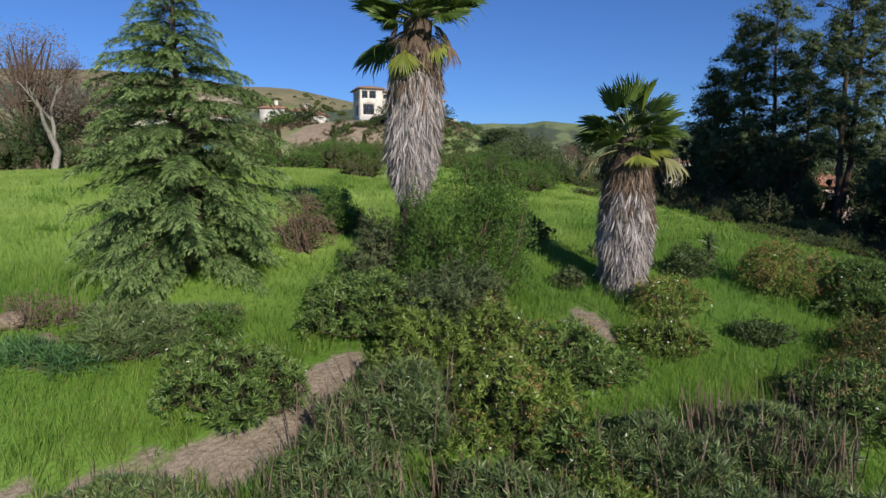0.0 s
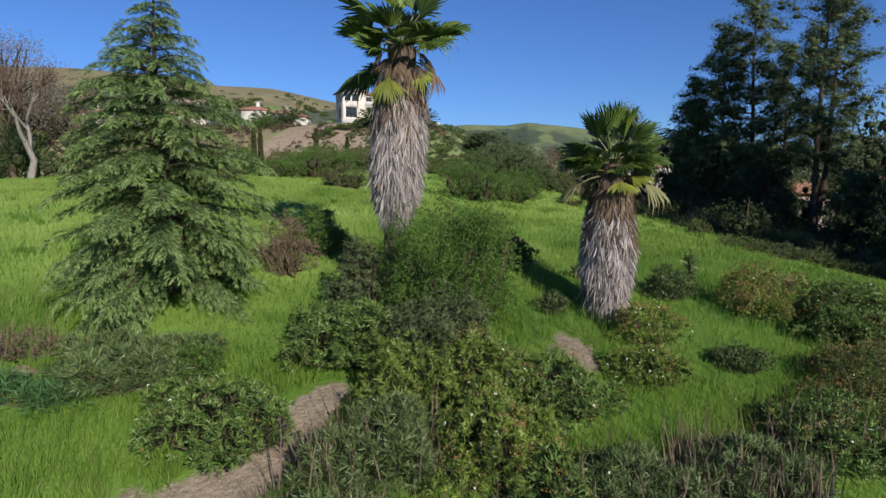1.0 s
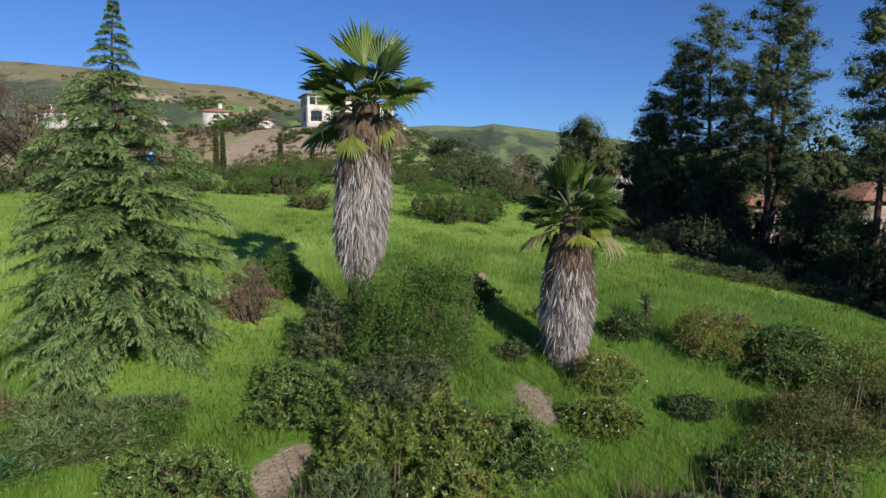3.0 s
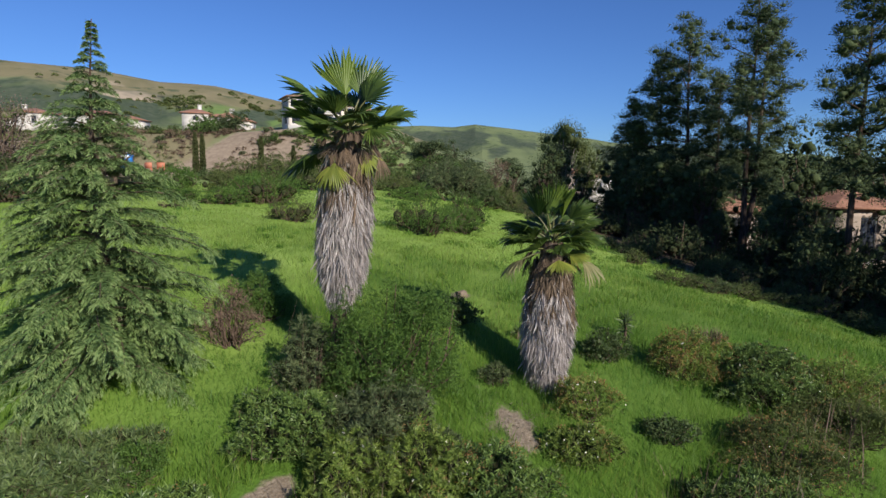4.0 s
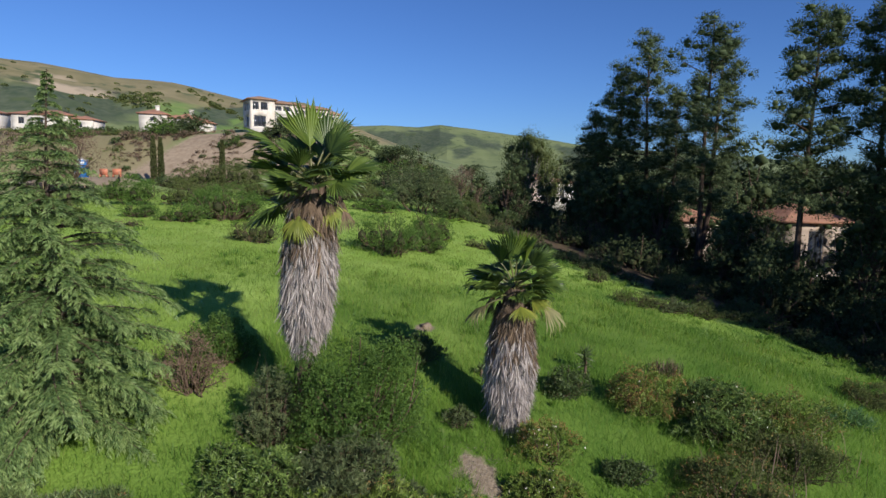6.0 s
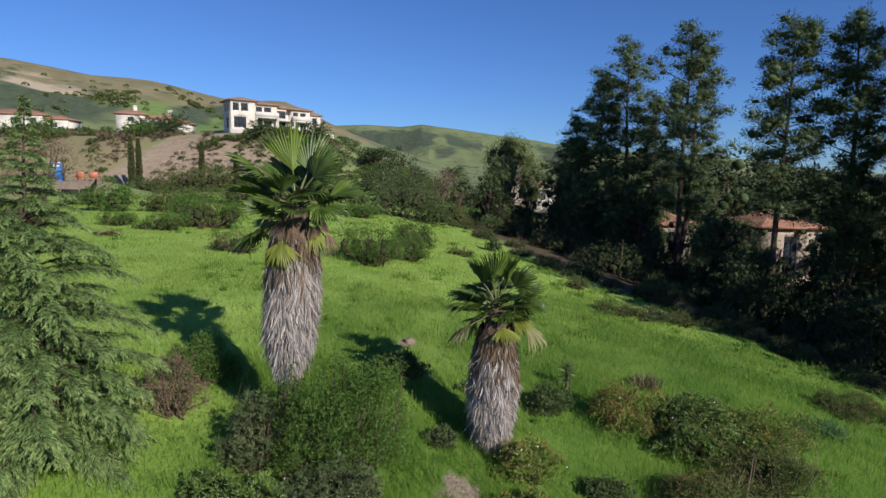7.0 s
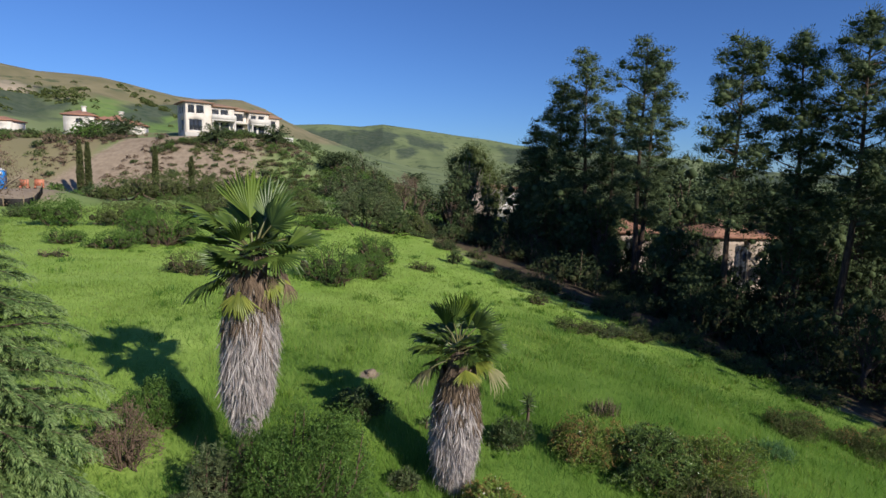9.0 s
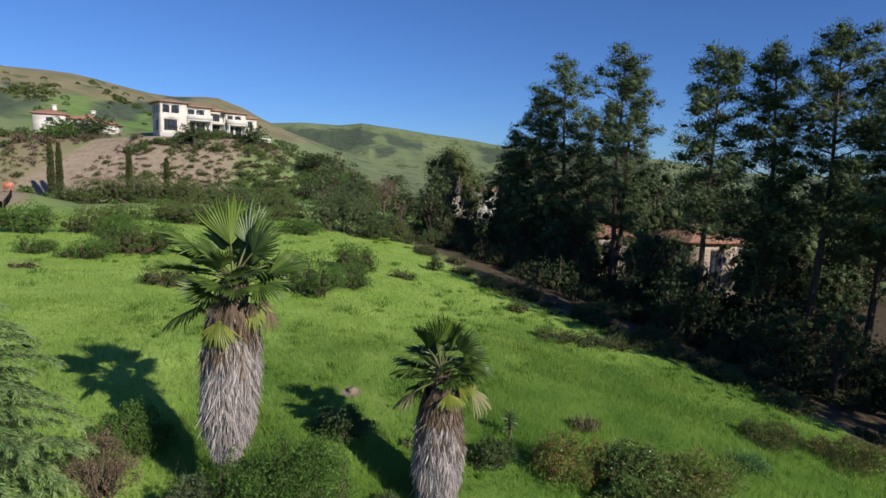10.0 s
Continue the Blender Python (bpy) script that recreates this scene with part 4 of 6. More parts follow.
shrub("green_tuft", "blue-green clump in the grass", 14.6, 4.6, 1.4, 1.0, 0.4, "teal", 121)
shrub("olive_bush", "low brown and green bush near the track", 17.4, 7.0, 2.4, 1.7, 0.9, "olive", 122, rust=12)
shrub("olive_bush", "low brown bush near the track", 20.2, 6.6, 2.8, 2.0, 1.0, "olive", 123, rust=25)
shrub("dark_shrub", "dark leafy shrub beside the short palm", 6.1, 2.9, 1.2, 0.9, 0.85, "dark", 124)
shrub("dark_shrub", "dark spiky shrub in the palm's shadow", 2.25, 3.5, 1.5, 1.1, 0.85, "dark", 125)
shrub("grey_shrub", "small grey-green shrub at the foot of the short palm", 3.4, 0.95, 0.55, 0.5, 0.55, "grey", 126)
shrub("dead_shrub", "leafless reddish-brown shrub beside the cedar", -2.65, 1.0, 1.6, 1.2, 1.5, "dead", 127, stalks=0, dens=1.8)
shrub("green_shrub", "green shrub behind the dead brown one", -2.35, 2.3, 1.6, 1.2, 1.3, "fine", 128)
shrub("oleander_bush", "low strap-leaved bush under the cedar", -3.7, -3.3, 2.2, 1.0, 0.75, "strap", 129, flowers=5)
shrub("oleander_bush", "dark strap-leaved bush below the cedar's lowest boughs", -4.3, -2.5, 1.9, 1.0, 0.42, "strap", 160, stalks=12)
shrub("oleander_bush", "dark leafy bush below the cedar's lowest boughs", -3.05, -2.4, 1.2, 1.0, 0.42, "strap", 161, rust=5)
shrub("green_shrub", "small fresh green bush at the cedar's foot", -2.5, -2.9, 1.0, 0.8, 0.75, "fine", 130)
shrub("dead_shrub", "heap of dry brown brush", -5.9, -2.9, 1.7, 1.0, 0.65, "dead", 131, stalks=20)
shrub("green_tuft", "clump of tall blue-green blades", -4.9, -3.9, 1.9, 0.8, 0.45, "teal", 132)
shrub("dry_grass_tuft", "upright tuft of pale dry grass", 9.6, 5.3, 0.9, 0.7, 0.5, "olive", 133, stalks=90, dens=0.5)


def yucca(x, y, h, n, s, seed, label):
    rng = np.random.default_rng(seed)
    t = thing("yucca", label, "plant", x, y, gz(x, y) - 0.03, "yuccas in the grass")
    g = Geo().add(*tube([(0, 0, 0), (0.02, 0, h * 0.5), (0, 0.02, h)], [0.05, 0.04, 0.035], 7))
    part("stem", g.mesh("stem", [M_BARK]), t)
    e = rng.uniform(-0.5, 1.3, n)
    a = rng.uniform(0, 6.283, n)
    D = np.stack([np.cos(a) * np.cos(e), np.sin(a) * np.cos(e), np.sin(e)], 1)
    P = np.stack([0 * a, 0 * a, h * rng.uniform(0.45, 1.0, n)], 1)
    g = Geo().add(*blades(P, D, s * rng.uniform(0.7, 1.1, n), 0.035, rng, 0.1))
    part("leaves", g.mesh("leaves", [M_DARK]), t)


yucca(6.95, 4.2, 0.75, 90, 0.34, 140, "spiky dark green yucca beside the short palm")
yucca(2.2, 3.2, 0.5, 80, 0.36, 141, "spiky yucca in the palm's shadow")
yucca(4.0, 3.3, 0.25, 50, 0.25, 142, "small yucca in the grass")

# ---- field shrubs, farther off ----
FIELD = [
    # x, y, width, depth, height, style
    (17.6, 24.3, 3.2, 2.2, 1.5, "olive"), (11.9, 15.6, 2.6, 1.6, 0.8, "olive"), (13.6, 16.0, 2.4, 1.5, 0.8, "grey"), (15.5, 16.6, 2.4, 1.6, 0.9, "olive"),
    (11.5, 20.8, 1.3, 1.1, 1.0, "olive"), (7.7, 30.4, 1.3, 1.2, 1.3, "dark"), (5.0, 24.7, 1.7, 1.1, 0.7, "olive"), (2.2, 24.4, 2.6, 2.2, 2.0, "fine"),
    (0.2, 17.2, 3.2, 2.4, 2.2, "fine"), (-6.1, 16.0, 2.2, 1.6, 1.3, "olive"), (-10.1, 23.8, 4.0, 2.6, 2.3, "fine"), (-11.8, 21.2, 2.7, 1.8, 1.2, "fine"),
    (-14.8, 22.2, 2.4, 1.7, 1.0, "fine"), (-13.2, 18.3, 1.5, 1.0, 0.5, "dead"), (-19.2, 30.2, 3.6, 2.8, 2.3, "fine"), (-16.2, 31.0, 3.0, 2.6, 2.0, "olive"), (-13.4, 29.5, 3.0, 2.4, 1.9, "fine"),
]
FIELD_BACK = [
    (-11.0, 39.0, 8.5, 4.5, 2.6, "olive"), (-3.0, 38.5, 4.5, 2.6, 1.4, "fine"), (-16.8, 38.5, 3.5, 2.6, 1.5, "olive"),
    (2.0, 19.8, 2.3, 1.8, 1.6, "fine"), (5.0, 46.0, 4.0, 3.0, 2.4, "olive"), (-5.5, 46.5, 5.0, 3.0, 1.6, "olive"), (9.0, 46.0, 3.5, 2.6, 1.8, "dark"),
    (18.8, 17.8, 2.4, 1.6, 0.9, "olive"), (20.6, 15.0, 2.2, 1.6, 0.8, "dark"), (22.0, 12.0, 2.4, 1.6, 0.8, "olive"), (19.8, 21.4, 2.6, 1.8, 1.1, "dark"),
    (-25.2, 37.0, 3.6, 2.6, 1.1, "dark"), (-26.5, 18.5, 5.0, 3.5, 3.6, "dark"), (-22.5, 19.5, 4.0, 3.0, 2.8, "dark"), (-30.5, 19.0, 5.0, 4.0, 4.4, "dark"),
    (-19.0, 21.0, 3.0, 2.0, 1.8, "olive"),
    (-28.5, 63.0, 6.5, 5.0, 3.4, "olive"), (-23.6, 62.0, 6.5, 5.0, 3.8, "olive"), (-18.6, 62.5, 6.0, 5.0, 3.6, "olive"), (-13.4, 61.0, 5.0, 4.0, 2.8, "grey"),
    (-8.0, 60.0, 5.0, 4.0, 2.4, "olive"), (-33.5, 66.0, 5.0, 4.0, 2.2, "dark"), (0.6, 44.0, 6.4, 5.6, 4.6, "grey"), (3.4, 42.6, 3.6, 3.2, 2.6, "dark"),
]
for k, (x, y, w, d, h, st) in enumerate(FIELD + FIELD_BACK):
    nm = {"fine": "green_shrub", "dark": "dark_shrub", "olive": "olive_bush", "grey": "grey_shrub", "dead": "dead_shrub"}[st]
    far = math.hypot(x - 3, y + 11)
    c = max(1.0, far / 20)
    shrub(nm, {"fine": "rounded fresh green shrub in the meadow", "dark": "dense dark green shrub in the meadow", "olive": "low olive-green bush in the meadow",
               "grey": "grey-green bush at the meadow's edge", "dead": "dry brown scrub in the meadow"}[st], x, y, w, d, h, st, 200 + k,
          group="shrubs in the meadow", coarse=c, sink=0.08, lobes=12, dens=0.95 if far > 45 else 0.9)

# ---- straw and leaf litter on the bare soil ----
rng = np.random.default_rng(88)
cx = np.concatenate([rng.normal(3.72, 0.42, 420), rng.normal(-0.5, 0.28, 90), rng.normal(-2.2, 0.7, 90)])
cy = np.concatenate([rng.normal(-0.35, 0.4, 420), rng.uniform(-4.6, -2.6, 90), rng.normal(-5.05, 0.25, 90)])
P = np.stack([cx, cy, terrain(cx, cy) + 0.012], 1)
tagged(new("dry_straw", Geo().add(*blades(P, rng.normal(0, 1, P.shape) * [1, 1, 0.08], rng.uniform(0.05, 0.16, len(P)), 0.01, rng, 0.1)).mesh("dry_straw", [M_DRY])),
       "dry straw and twigs scattered on bare soil", "straw", kind="stuff")

# ---- grass ----


def grass(name, n, r0, r1, seed, label, wide, a0=-54, a1=56):
    rng = np.random.default_rng(seed)
    r = r0 * (r1 / r0) ** rng.uniform(0, 1, n)
    a = np.radians(rng.uniform(a0, a1, n))
    x, y = 3 + r * np.sin(a), -11.5 + r * np.cos(a)
    lush = value_noise(x * 0.5, y * 0.5, 51) * 0.6 + value_noise(x * 1.9, y * 1.9, 52) * 0.4
    keep = (soil_mask(x, y) < rng.uniform(0.15, 0.6, n)) & (rng.uniform(0, 1, n) < 0.45 + lush)
    for bx, by, bw, bd in GROWN:
        keep &= np.hypot((x - bx) / bw, (y - by) / bd) > rng.uniform(0.8, 1.1, n)
    x, y, r, lush = x[keep], y[keep], r[keep], lush[keep]
    n = len(x)
    far_ = np.maximum(1, r / 13)
    L = (0.13 + 0.34 * lush * rng.uniform(0.5, 1.2, n)) * (0.4 if wide > 0.01 else 1 - 0.45 * openness(x, y))
    P = np.stack([x, y, terrain(x, y) - 0.01], 1)
    D = rng.normal(0, 0.3, (n, 3)) * [1, 1, 0] + [0.05, 0.05, 1]
    W = wide * far_ * rng.uniform(0.6, 1.3, n)
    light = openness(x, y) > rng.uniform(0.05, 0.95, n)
    if wide < 0.01:
        V, F = leaves(P, D, L, W * 1.1, rng, 0.8)
    else:
        s = unit(np.cross(D, rng.normal(size=(n, 3)))) * W[:, None] / 2
        V = np.stack([P - s, P + s, P + unit(D) * L[:, None]], 1).reshape(-1, 3)
        F = np.arange(3 * n).reshape(n, 3)
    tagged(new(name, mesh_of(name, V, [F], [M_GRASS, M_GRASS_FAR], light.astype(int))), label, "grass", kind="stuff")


grass("grass", 190000, 4.5, 27, 301, "long fresh green grass on the slope", 0.0085)
grass("grass", 150000, 22, 64, 302, "fresh green meadow grass", 0.014)
grass("grass", 26000, 0.4, 8, 303, "long green grass at the foot of the slope", 0.012, 56, 306)

# darker weeds that stand in tufts over the meadow
rng = np.random.default_rng(305)
wx, wy = rng.uniform(-14, 22, 520), rng.uniform(0, 42, 520)
ok = (value_noise(wx * 0.25, wy * 0.25, 53) > 0.45) & (soil_mask(wx, wy) < 0.2)
wx, wy = wx[ok], wy[ok]
P = np.repeat(np.stack([wx, wy, terrain(wx, wy)], 1), 40, 0)
spread_ = np.repeat(rng.uniform(0.06, 0.3, len(wx)), 40)[:, None]
P[:, :2] += rng.normal(0, 1, (len(P), 2)) * spread_
D = rng.normal(0, 0.35, P.shape) * [1, 1, 0] + [0, 0, 1]
tagged(new("meadow_weeds", Geo().add(*leaves(P, D, (0.12 + 0.7 * spread_[:, 0]) * rng.uniform(0.6, 1.2, len(P)), 0.022 * np.maximum(1, np.hypot(P[:, 0] - 3, P[:, 1] + 11.6) / 18), rng, 0.4)).mesh("meadow_weeds", [M_GRASS])),
       "tufts of darker green weeds scattered over the meadow", "grass", kind="stuff")

# ---- pines along the track ----


def pine(x, y, top, seed, wide=0.17, bare=0.36, fork=False, m=100):
    rng = np.random.default_rng(seed)
    z0 = gz(x, y) - 0.1
    H = top - z0
    t = thing("pine_tree", "tall dark green pine with a bare reddish trunk" if not fork else "tall pine with a forked trunk and open crown", "tree", x, y, z0, "pines along the track")
    zs = np.linspace(0, H, 12)
    stems = [np.array([0.0, 0.0])]
    if fork:
        stems.append(np.array([0.9, 0.2]))
    wood, green = Geo(), Geo()
    P, D = [], []
    for si, off in enumerate(stems):
        lean = rng.normal(0, 0.012, 2)
        k0 = smooth(0.05, 0.4, zs / H)
        line = np.stack([lean[0] * zs + off[0] * k0 + 0.12 * np.sin(zs * 0.35 + seed), lean[1] * zs + off[1] * k0 + 0.1 * np.cos(zs * 0.3), zs * (1 - 0.07 * si)], 1)
        g = Geo().add(*tube(line, 0.02 * H * (1 - 0.93 * zs / H) * 0.62 + 0.015, 8))
        part("trunk", g.mesh("trunk", [M_PINEBARK], True), t)
        n = int(60 / len(stems) ** 0.5)
        for k in range(n):
            u = (k + rng.uniform(0, 1)) / n
            h = H * (bare + (0.985 - bare) * u)
            prof = np.interp(u, [0, 0.15, 0.4, 0.65, 0.85, 1], [0.8, 1.0, 1.02, 0.92, 0.7, 0.3]) * wide * H / (1 + 0.35 * si)
            L = prof * rng.uniform(0.4, 1.0)
            a = k * 2.39996 + rng.normal(0, 0.4)
            d = np.array([math.cos(a), math.sin(a), 0])
            c = np.array([np.interp(h, zs, line[:, j]) for j in (0, 1, 2)])
            c[2] = h * (1 - 0.07 * si)
            rise = rng.uniform(-0.1, 0.25) + 0.35 * u
            br = np.array([c + d * L * s + [0, 0, L * (rise * s + 0.15 * s * s)] for s in (0, 0.4, 0.75, 1)])
            wood.add(*tube(br, np.array([0.045, 0.03, 0.02, 0.008]) * (0.6 + L / 4), 4))
            for j in range(int(2 + 4.0 * L / 2.5)):
                s = rng.uniform(0.38, 1.05)
                e = c + d * L * s + [0, 0, L * (rise * s + 0.15 * s * s)] + np.array([rng.normal(0, 0.13 * L), rng.normal(0, 0.13 * L), rng.uniform(-0.05, 0.3)])
                q = unit(rng.normal(size=(m, 3)))
                cs = np.array([0.78, 0.78, 0.52]) * rng.uniform(0.65, 1.2)
                green.add(*inner_mass(e, cs * 0.36, rng, 1, 0.35))
                P.append(e + q * cs * rng.uniform(0.35, 0.9, (m, 1)))
                D.append(q + [0, 0, 0.35] + rng.normal(0, 0.3, q.shape))
        for j in range(6):
            q = unit(rng.normal(size=(30, 3)))
            P.append(line[-1] + [0, 0, 0.15 - 0.28 * j] + q * np.array([0.2 + 0.05 * j, 0.2 + 0.05 * j, 0.22]))
            D.append(q + [0, 0, 0.8])
    P, D = np.concatenate(P), np.concatenate(D)
    green.add(*leaves(P, D, rng.uniform(0.18, 0.3, len(P)), rng.uniform(0.036, 0.058, len(P)), rng, 0.15))
    part("branchwork", wood.mesh("branchwork", [M_PINEBARK]), t, kind="stuff")
    part("crown", green.mesh("crown", [M_PINE]), t)
    return t


pine(22.6, 46.7, 17.3, 401, 0.18, 0.12)
pine(18.6, 51.0, 10.5, 412, 0.17, 0.1)
pine(24.4, 45.0, 12.0, 413, 0.16, 0.15)
# unseen pines carrying the row on to the right, added for their long shadows
pine(29.2, 12.6, 13.5, 408, 0.18, 0.3, m=14)
pine(27.6, 8.2, 13.5, 414, 0.18, 0.3, m=14)
pine(31.0, 3.5, 13.5, 415, 0.18, 0.3, m=14)
pine(31.5, 9.0, 14.0, 409, 0.18, 0.3, m=14)
pine(34.0, 5.5, 14.0, 410, 0.18, 0.3, m=14)
# more unseen pines farther right, added to shade the undergrowth
for k, (x, y) in enumerate(((37, 8), (34, 0.5), (40, 13.5), (42, 7), (38.5, 1.5), (38, 18.5))):
    pine(x, y, 13.0 + 0.6 * (k % 3), 416 + k, 0.18, 0.22, m=10)
pine(20.3, 48.0, 14.6, 402, 0.18, 0.15)
pine(24.6, 38.5, 17.1, 403, 0.17, 0.3, True)
pine(26.6, 27.6, 14.7, 404, 0.148, 0.37)
pine(30.4, 26.0, 15.0, 405, 0.12, 0.34)
pine(32.0, 23.4, 15.4, 406, 0.165, 0.4)
pine(35.2, 22.0, 13.0, 407, 0.17, 0.35)

# ---- broadleaf trees and undergrowth ----


def tree(name, label, x, y, h, w, seed, mat, bark=None, leaf=0.2, n=2600, trunk=0.3, group="trees behind the meadow", clumps=22, solid=True):
    solid = solid and mat not in (M_HAZEL, M_DEADBUSH)
    leaf = leaf * (0.9 if solid else 1)
    rng = np.random.default_rng(seed)
    t = thing(name, label, "tree", x, y, gz(x, y) - 0.08, group)
    bark = bark or M_BARK
    g = Geo()
    zs = np.linspace(0, h * 0.55, 6)
    wob = np.cumsum(rng.normal(0, 0.02 * h, (6, 2)), 0)
    line = np.stack([wob[:, 0], wob[:, 1], zs], 1)
    part("trunk", Geo().add(*tube(line, np.linspace(0.032, 0.017, 6) * h, 8)).mesh("trunk", [bark], True), t)
    P, D = [], []
    crown = Geo()
    for k in range(clumps):
        a, u = k * 2.39996 + rng.normal(0, 0.3), rng.uniform(0, 1)
        zc = h * (trunk + 0.12 + (0.8 - trunk) * u)
        r = w / 2 * math.sqrt(max(0.05, 1 - (abs(u - 0.35) / 0.75) ** 2)) * rng.uniform(0.25, 0.85)
        c = np.array([r * math.cos(a), r * math.sin(a), zc])
        s = line[min(5, 2 + k % 4)]
        mid = (s + c) / 2 + [0, 0, -0.04 * h] + rng.normal(0, 0.02 * h, 3)
        g.add(*tube([s, mid, c], np.array([0.013, 0.008, 0.003]) * h, 5))
        m = n // clumps
        q = unit(rng.normal(size=(m, 3)))
        size = np.array([0.19 * w, 0.19 * w, 0.13 * h]) * rng.uniform(0.7, 1.25)
        if solid:
            crown.add(*inner_mass(c, size * 0.34, rng, 1, 0.3))
        P.append(c + q * size * rng.uniform(0.4 if solid else 0.35, 1.0, (m, 1)))
        D.append(q + [0, 0, 0.2] + rng.normal(0, 0.5, (m, 3)))
    part("branchwork", g.mesh("branchwork", [bark]), t, kind="stuff")
    P, D = np.concatenate(P), np.concatenate(D)
    P[:, 2] = np.maximum(P[:, 2], 0.05)
    part("crown", crown.add(*leaves(P, D, leaf * rng.uniform(0.6, 1.2, len(P)), leaf * 0.42, rng)).mesh("crown", [mat]), t)
    return t


def bare_tree(x, y, h, seed):
    rng = np.random.default_rng(seed)
    t = thing("bare_tree", "leafless tree with a pale trunk and fine purplish twigs", "tree", x, y, gz(x, y) - 0.05)
    g, tw = Geo(), Geo()

    def grow(p, d, L, r, depth):
        e1 = p + d * L * 0.5 + rng.normal(0, 0.05 * L, 3)
        e2 = p + d * L + rng.normal(0, 0.06 * L, 3)
        (g if depth < 4 else tw).add(*tube([p, e1, e2], [r, r * 0.82, r * 0.66], 6 if depth < 3 else 4))
        if depth > 6:
            return
        for k in range(2 if depth < 2 else 3):
            dd = unit(d + rng.normal(0, 0.38, 3) + [0, 0, 0.1])
            grow(e2 if k else (e1 + e2) / 2, dd, L * rng.uniform(0.6, 0.82), r * 0.6, depth + 1)
    grow(np.zeros(3), np.array([0.03, 0, 1.0]), h * 0.27, 0.2, 0)
    part("trunk", g.mesh("trunk", [M_PALE_BARK], True), t)
    part("twigwork", tw.mesh("twigwork", [M_TWIG]), t, kind="stuff")


bare_tree(-22.2, 14.9, 7.0, 431)
tree("bare_brown_tree", "leafless brown tree at the meadow's end", -26.5, 18.5, 8.4, 7.5, 432, M_HAZEL, leaf=0.13, n=5200, clumps=44)
tree("bare_brown_tree", "leafless brown tree at the meadow's end", -30.5, 23.0, 8.6, 7.5, 433, M_HAZEL, leaf=0.14, n=3200, clumps=30)
tree("bare_brown_tree", "leafless brown tree at the meadow's end", -23.5, 20.0, 6.0, 6.0, 434, M_HAZEL, leaf=0.13, n=4000, clumps=34)
tree("olive_tree", "grey-green tree beyond the bare tree", -28.5, 25.0, 6.5, 7.0, 423, M_OLIVE, leaf=0.16)
tree("olive_tree", "brownish olive tree at the meadow's end", -22.0, 27.5, 5.2, 6.0, 424, M_DEADBUSH, leaf=0.13)
tree("dark_tree", "dark bushy tree at the meadow's end", -36.0, 30.0, 6.0, 8.0, 425, M_TREE, leaf=0.2)
tree("dark_tree", "rounded evergreen oak below the house", -7.4, 105.0, 4.6, 8.5, 426, M_TREE, leaf=0.4, n=2600)
tree("eucalyptus_tree", "tall open grey-green eucalyptus behind the meadow", 13.0, 62.0, 12.0, 6.5, 427, M_OLIVE, bark=M_PALE_BARK, leaf=0.25, n=7000, clumps=34)
tree("eucalyptus_tree", "grey-green eucalyptus behind the meadow", 16.6, 66.0, 10.5, 5.5, 428, M_OLIVE, bark=M_PALE_BARK, leaf=0.25, n=5600, clumps=28)
tree("bare_brown_tree", "rounded reddish-brown leafless tree", 5.4, 81.0, 6.2, 5.0, 429, M_DEADBUSH, leaf=0.2, n=2000)

rng = np.random.default_rng(77)
under = [shrub("undergrowth_shrub", "dense dark undergrowth shrub below the pines", 23.6, 34.0, 4.2, 3.4, 3.0, "shade", 441, group="undergrowth below the pines", coarse=3.2, dens=0.5),
         shrub("undergrowth_shrub", "sparse dry undergrowth shrub below the pines", 27.5, 19.0, 3.2, 2.6, 2.2, "olive", 442, group="undergrowth below the pines", coarse=3.2, dens=0.5, stalks=40),
         shrub("undergrowth_shrub", "low dark undergrowth below the pines", 21.5, 28.5, 3.4, 2.4, 1.5, "shade", 443, group="undergrowth below the pines", coarse=3.2, dens=0.5)]
belt = [tree("dark_tree", "dark leafy tree among the pines", 27.5, 36.0, 7.5, 6.0, 451, M_TREE, leaf=0.24, n=2000, group="trees among the pines"),
        tree("dark_tree", "slender leafy tree among the pines", 33.5, 28.0, 8.5, 5.0, 452, M_TREE, leaf=0.26, n=1900, group="trees among the pines"),
        tree("dark_tree", "grey-green tree among the pines", 21.0, 44.0, 8.0, 6.0, 453, M_TREE, leaf=0.24, n=1900, group="trees among the pines")]


woods = [tree("dark_tree", "dark bushy tree in the woods beyond the pines", 45.0, 60.0 + 9 * k, 8.0, 7.0, 455 + k, M_TREE, leaf=0.5, n=760, clumps=18, trunk=-0.06, group="trees in the far woods") for k in range(2)]


def again(ob, x, y, s, rz, sink=0.08):
    if math.degrees(math.atan2(x - 3, y + 11.6)) > 46.5:
        return None
    return copy_thing(ob, Matrix.Translation((x, y, gz(x, y) - sink)) @ Matrix.Rotation(rz, 4, 'Z') @ Matrix.Diagonal((s, s, s * rng.uniform(0.85, 1.15), 1)))


GLIMPSE = [[(18, 11.7), (33.2, 35)], [(19, 27), (30, 53)], [(11.5, 34), (17.5, 68)]]


def in_glimpse(x, y, r):
    return min(float(path_dist(np.array(x), np.array(y), g)) for g in GLIMPSE) < r


SPINE = [(6, 55), (11, 51), (15.5, 42.5), (19.5, 34.5), (24, 27), (28.5, 20), (31, 15)]
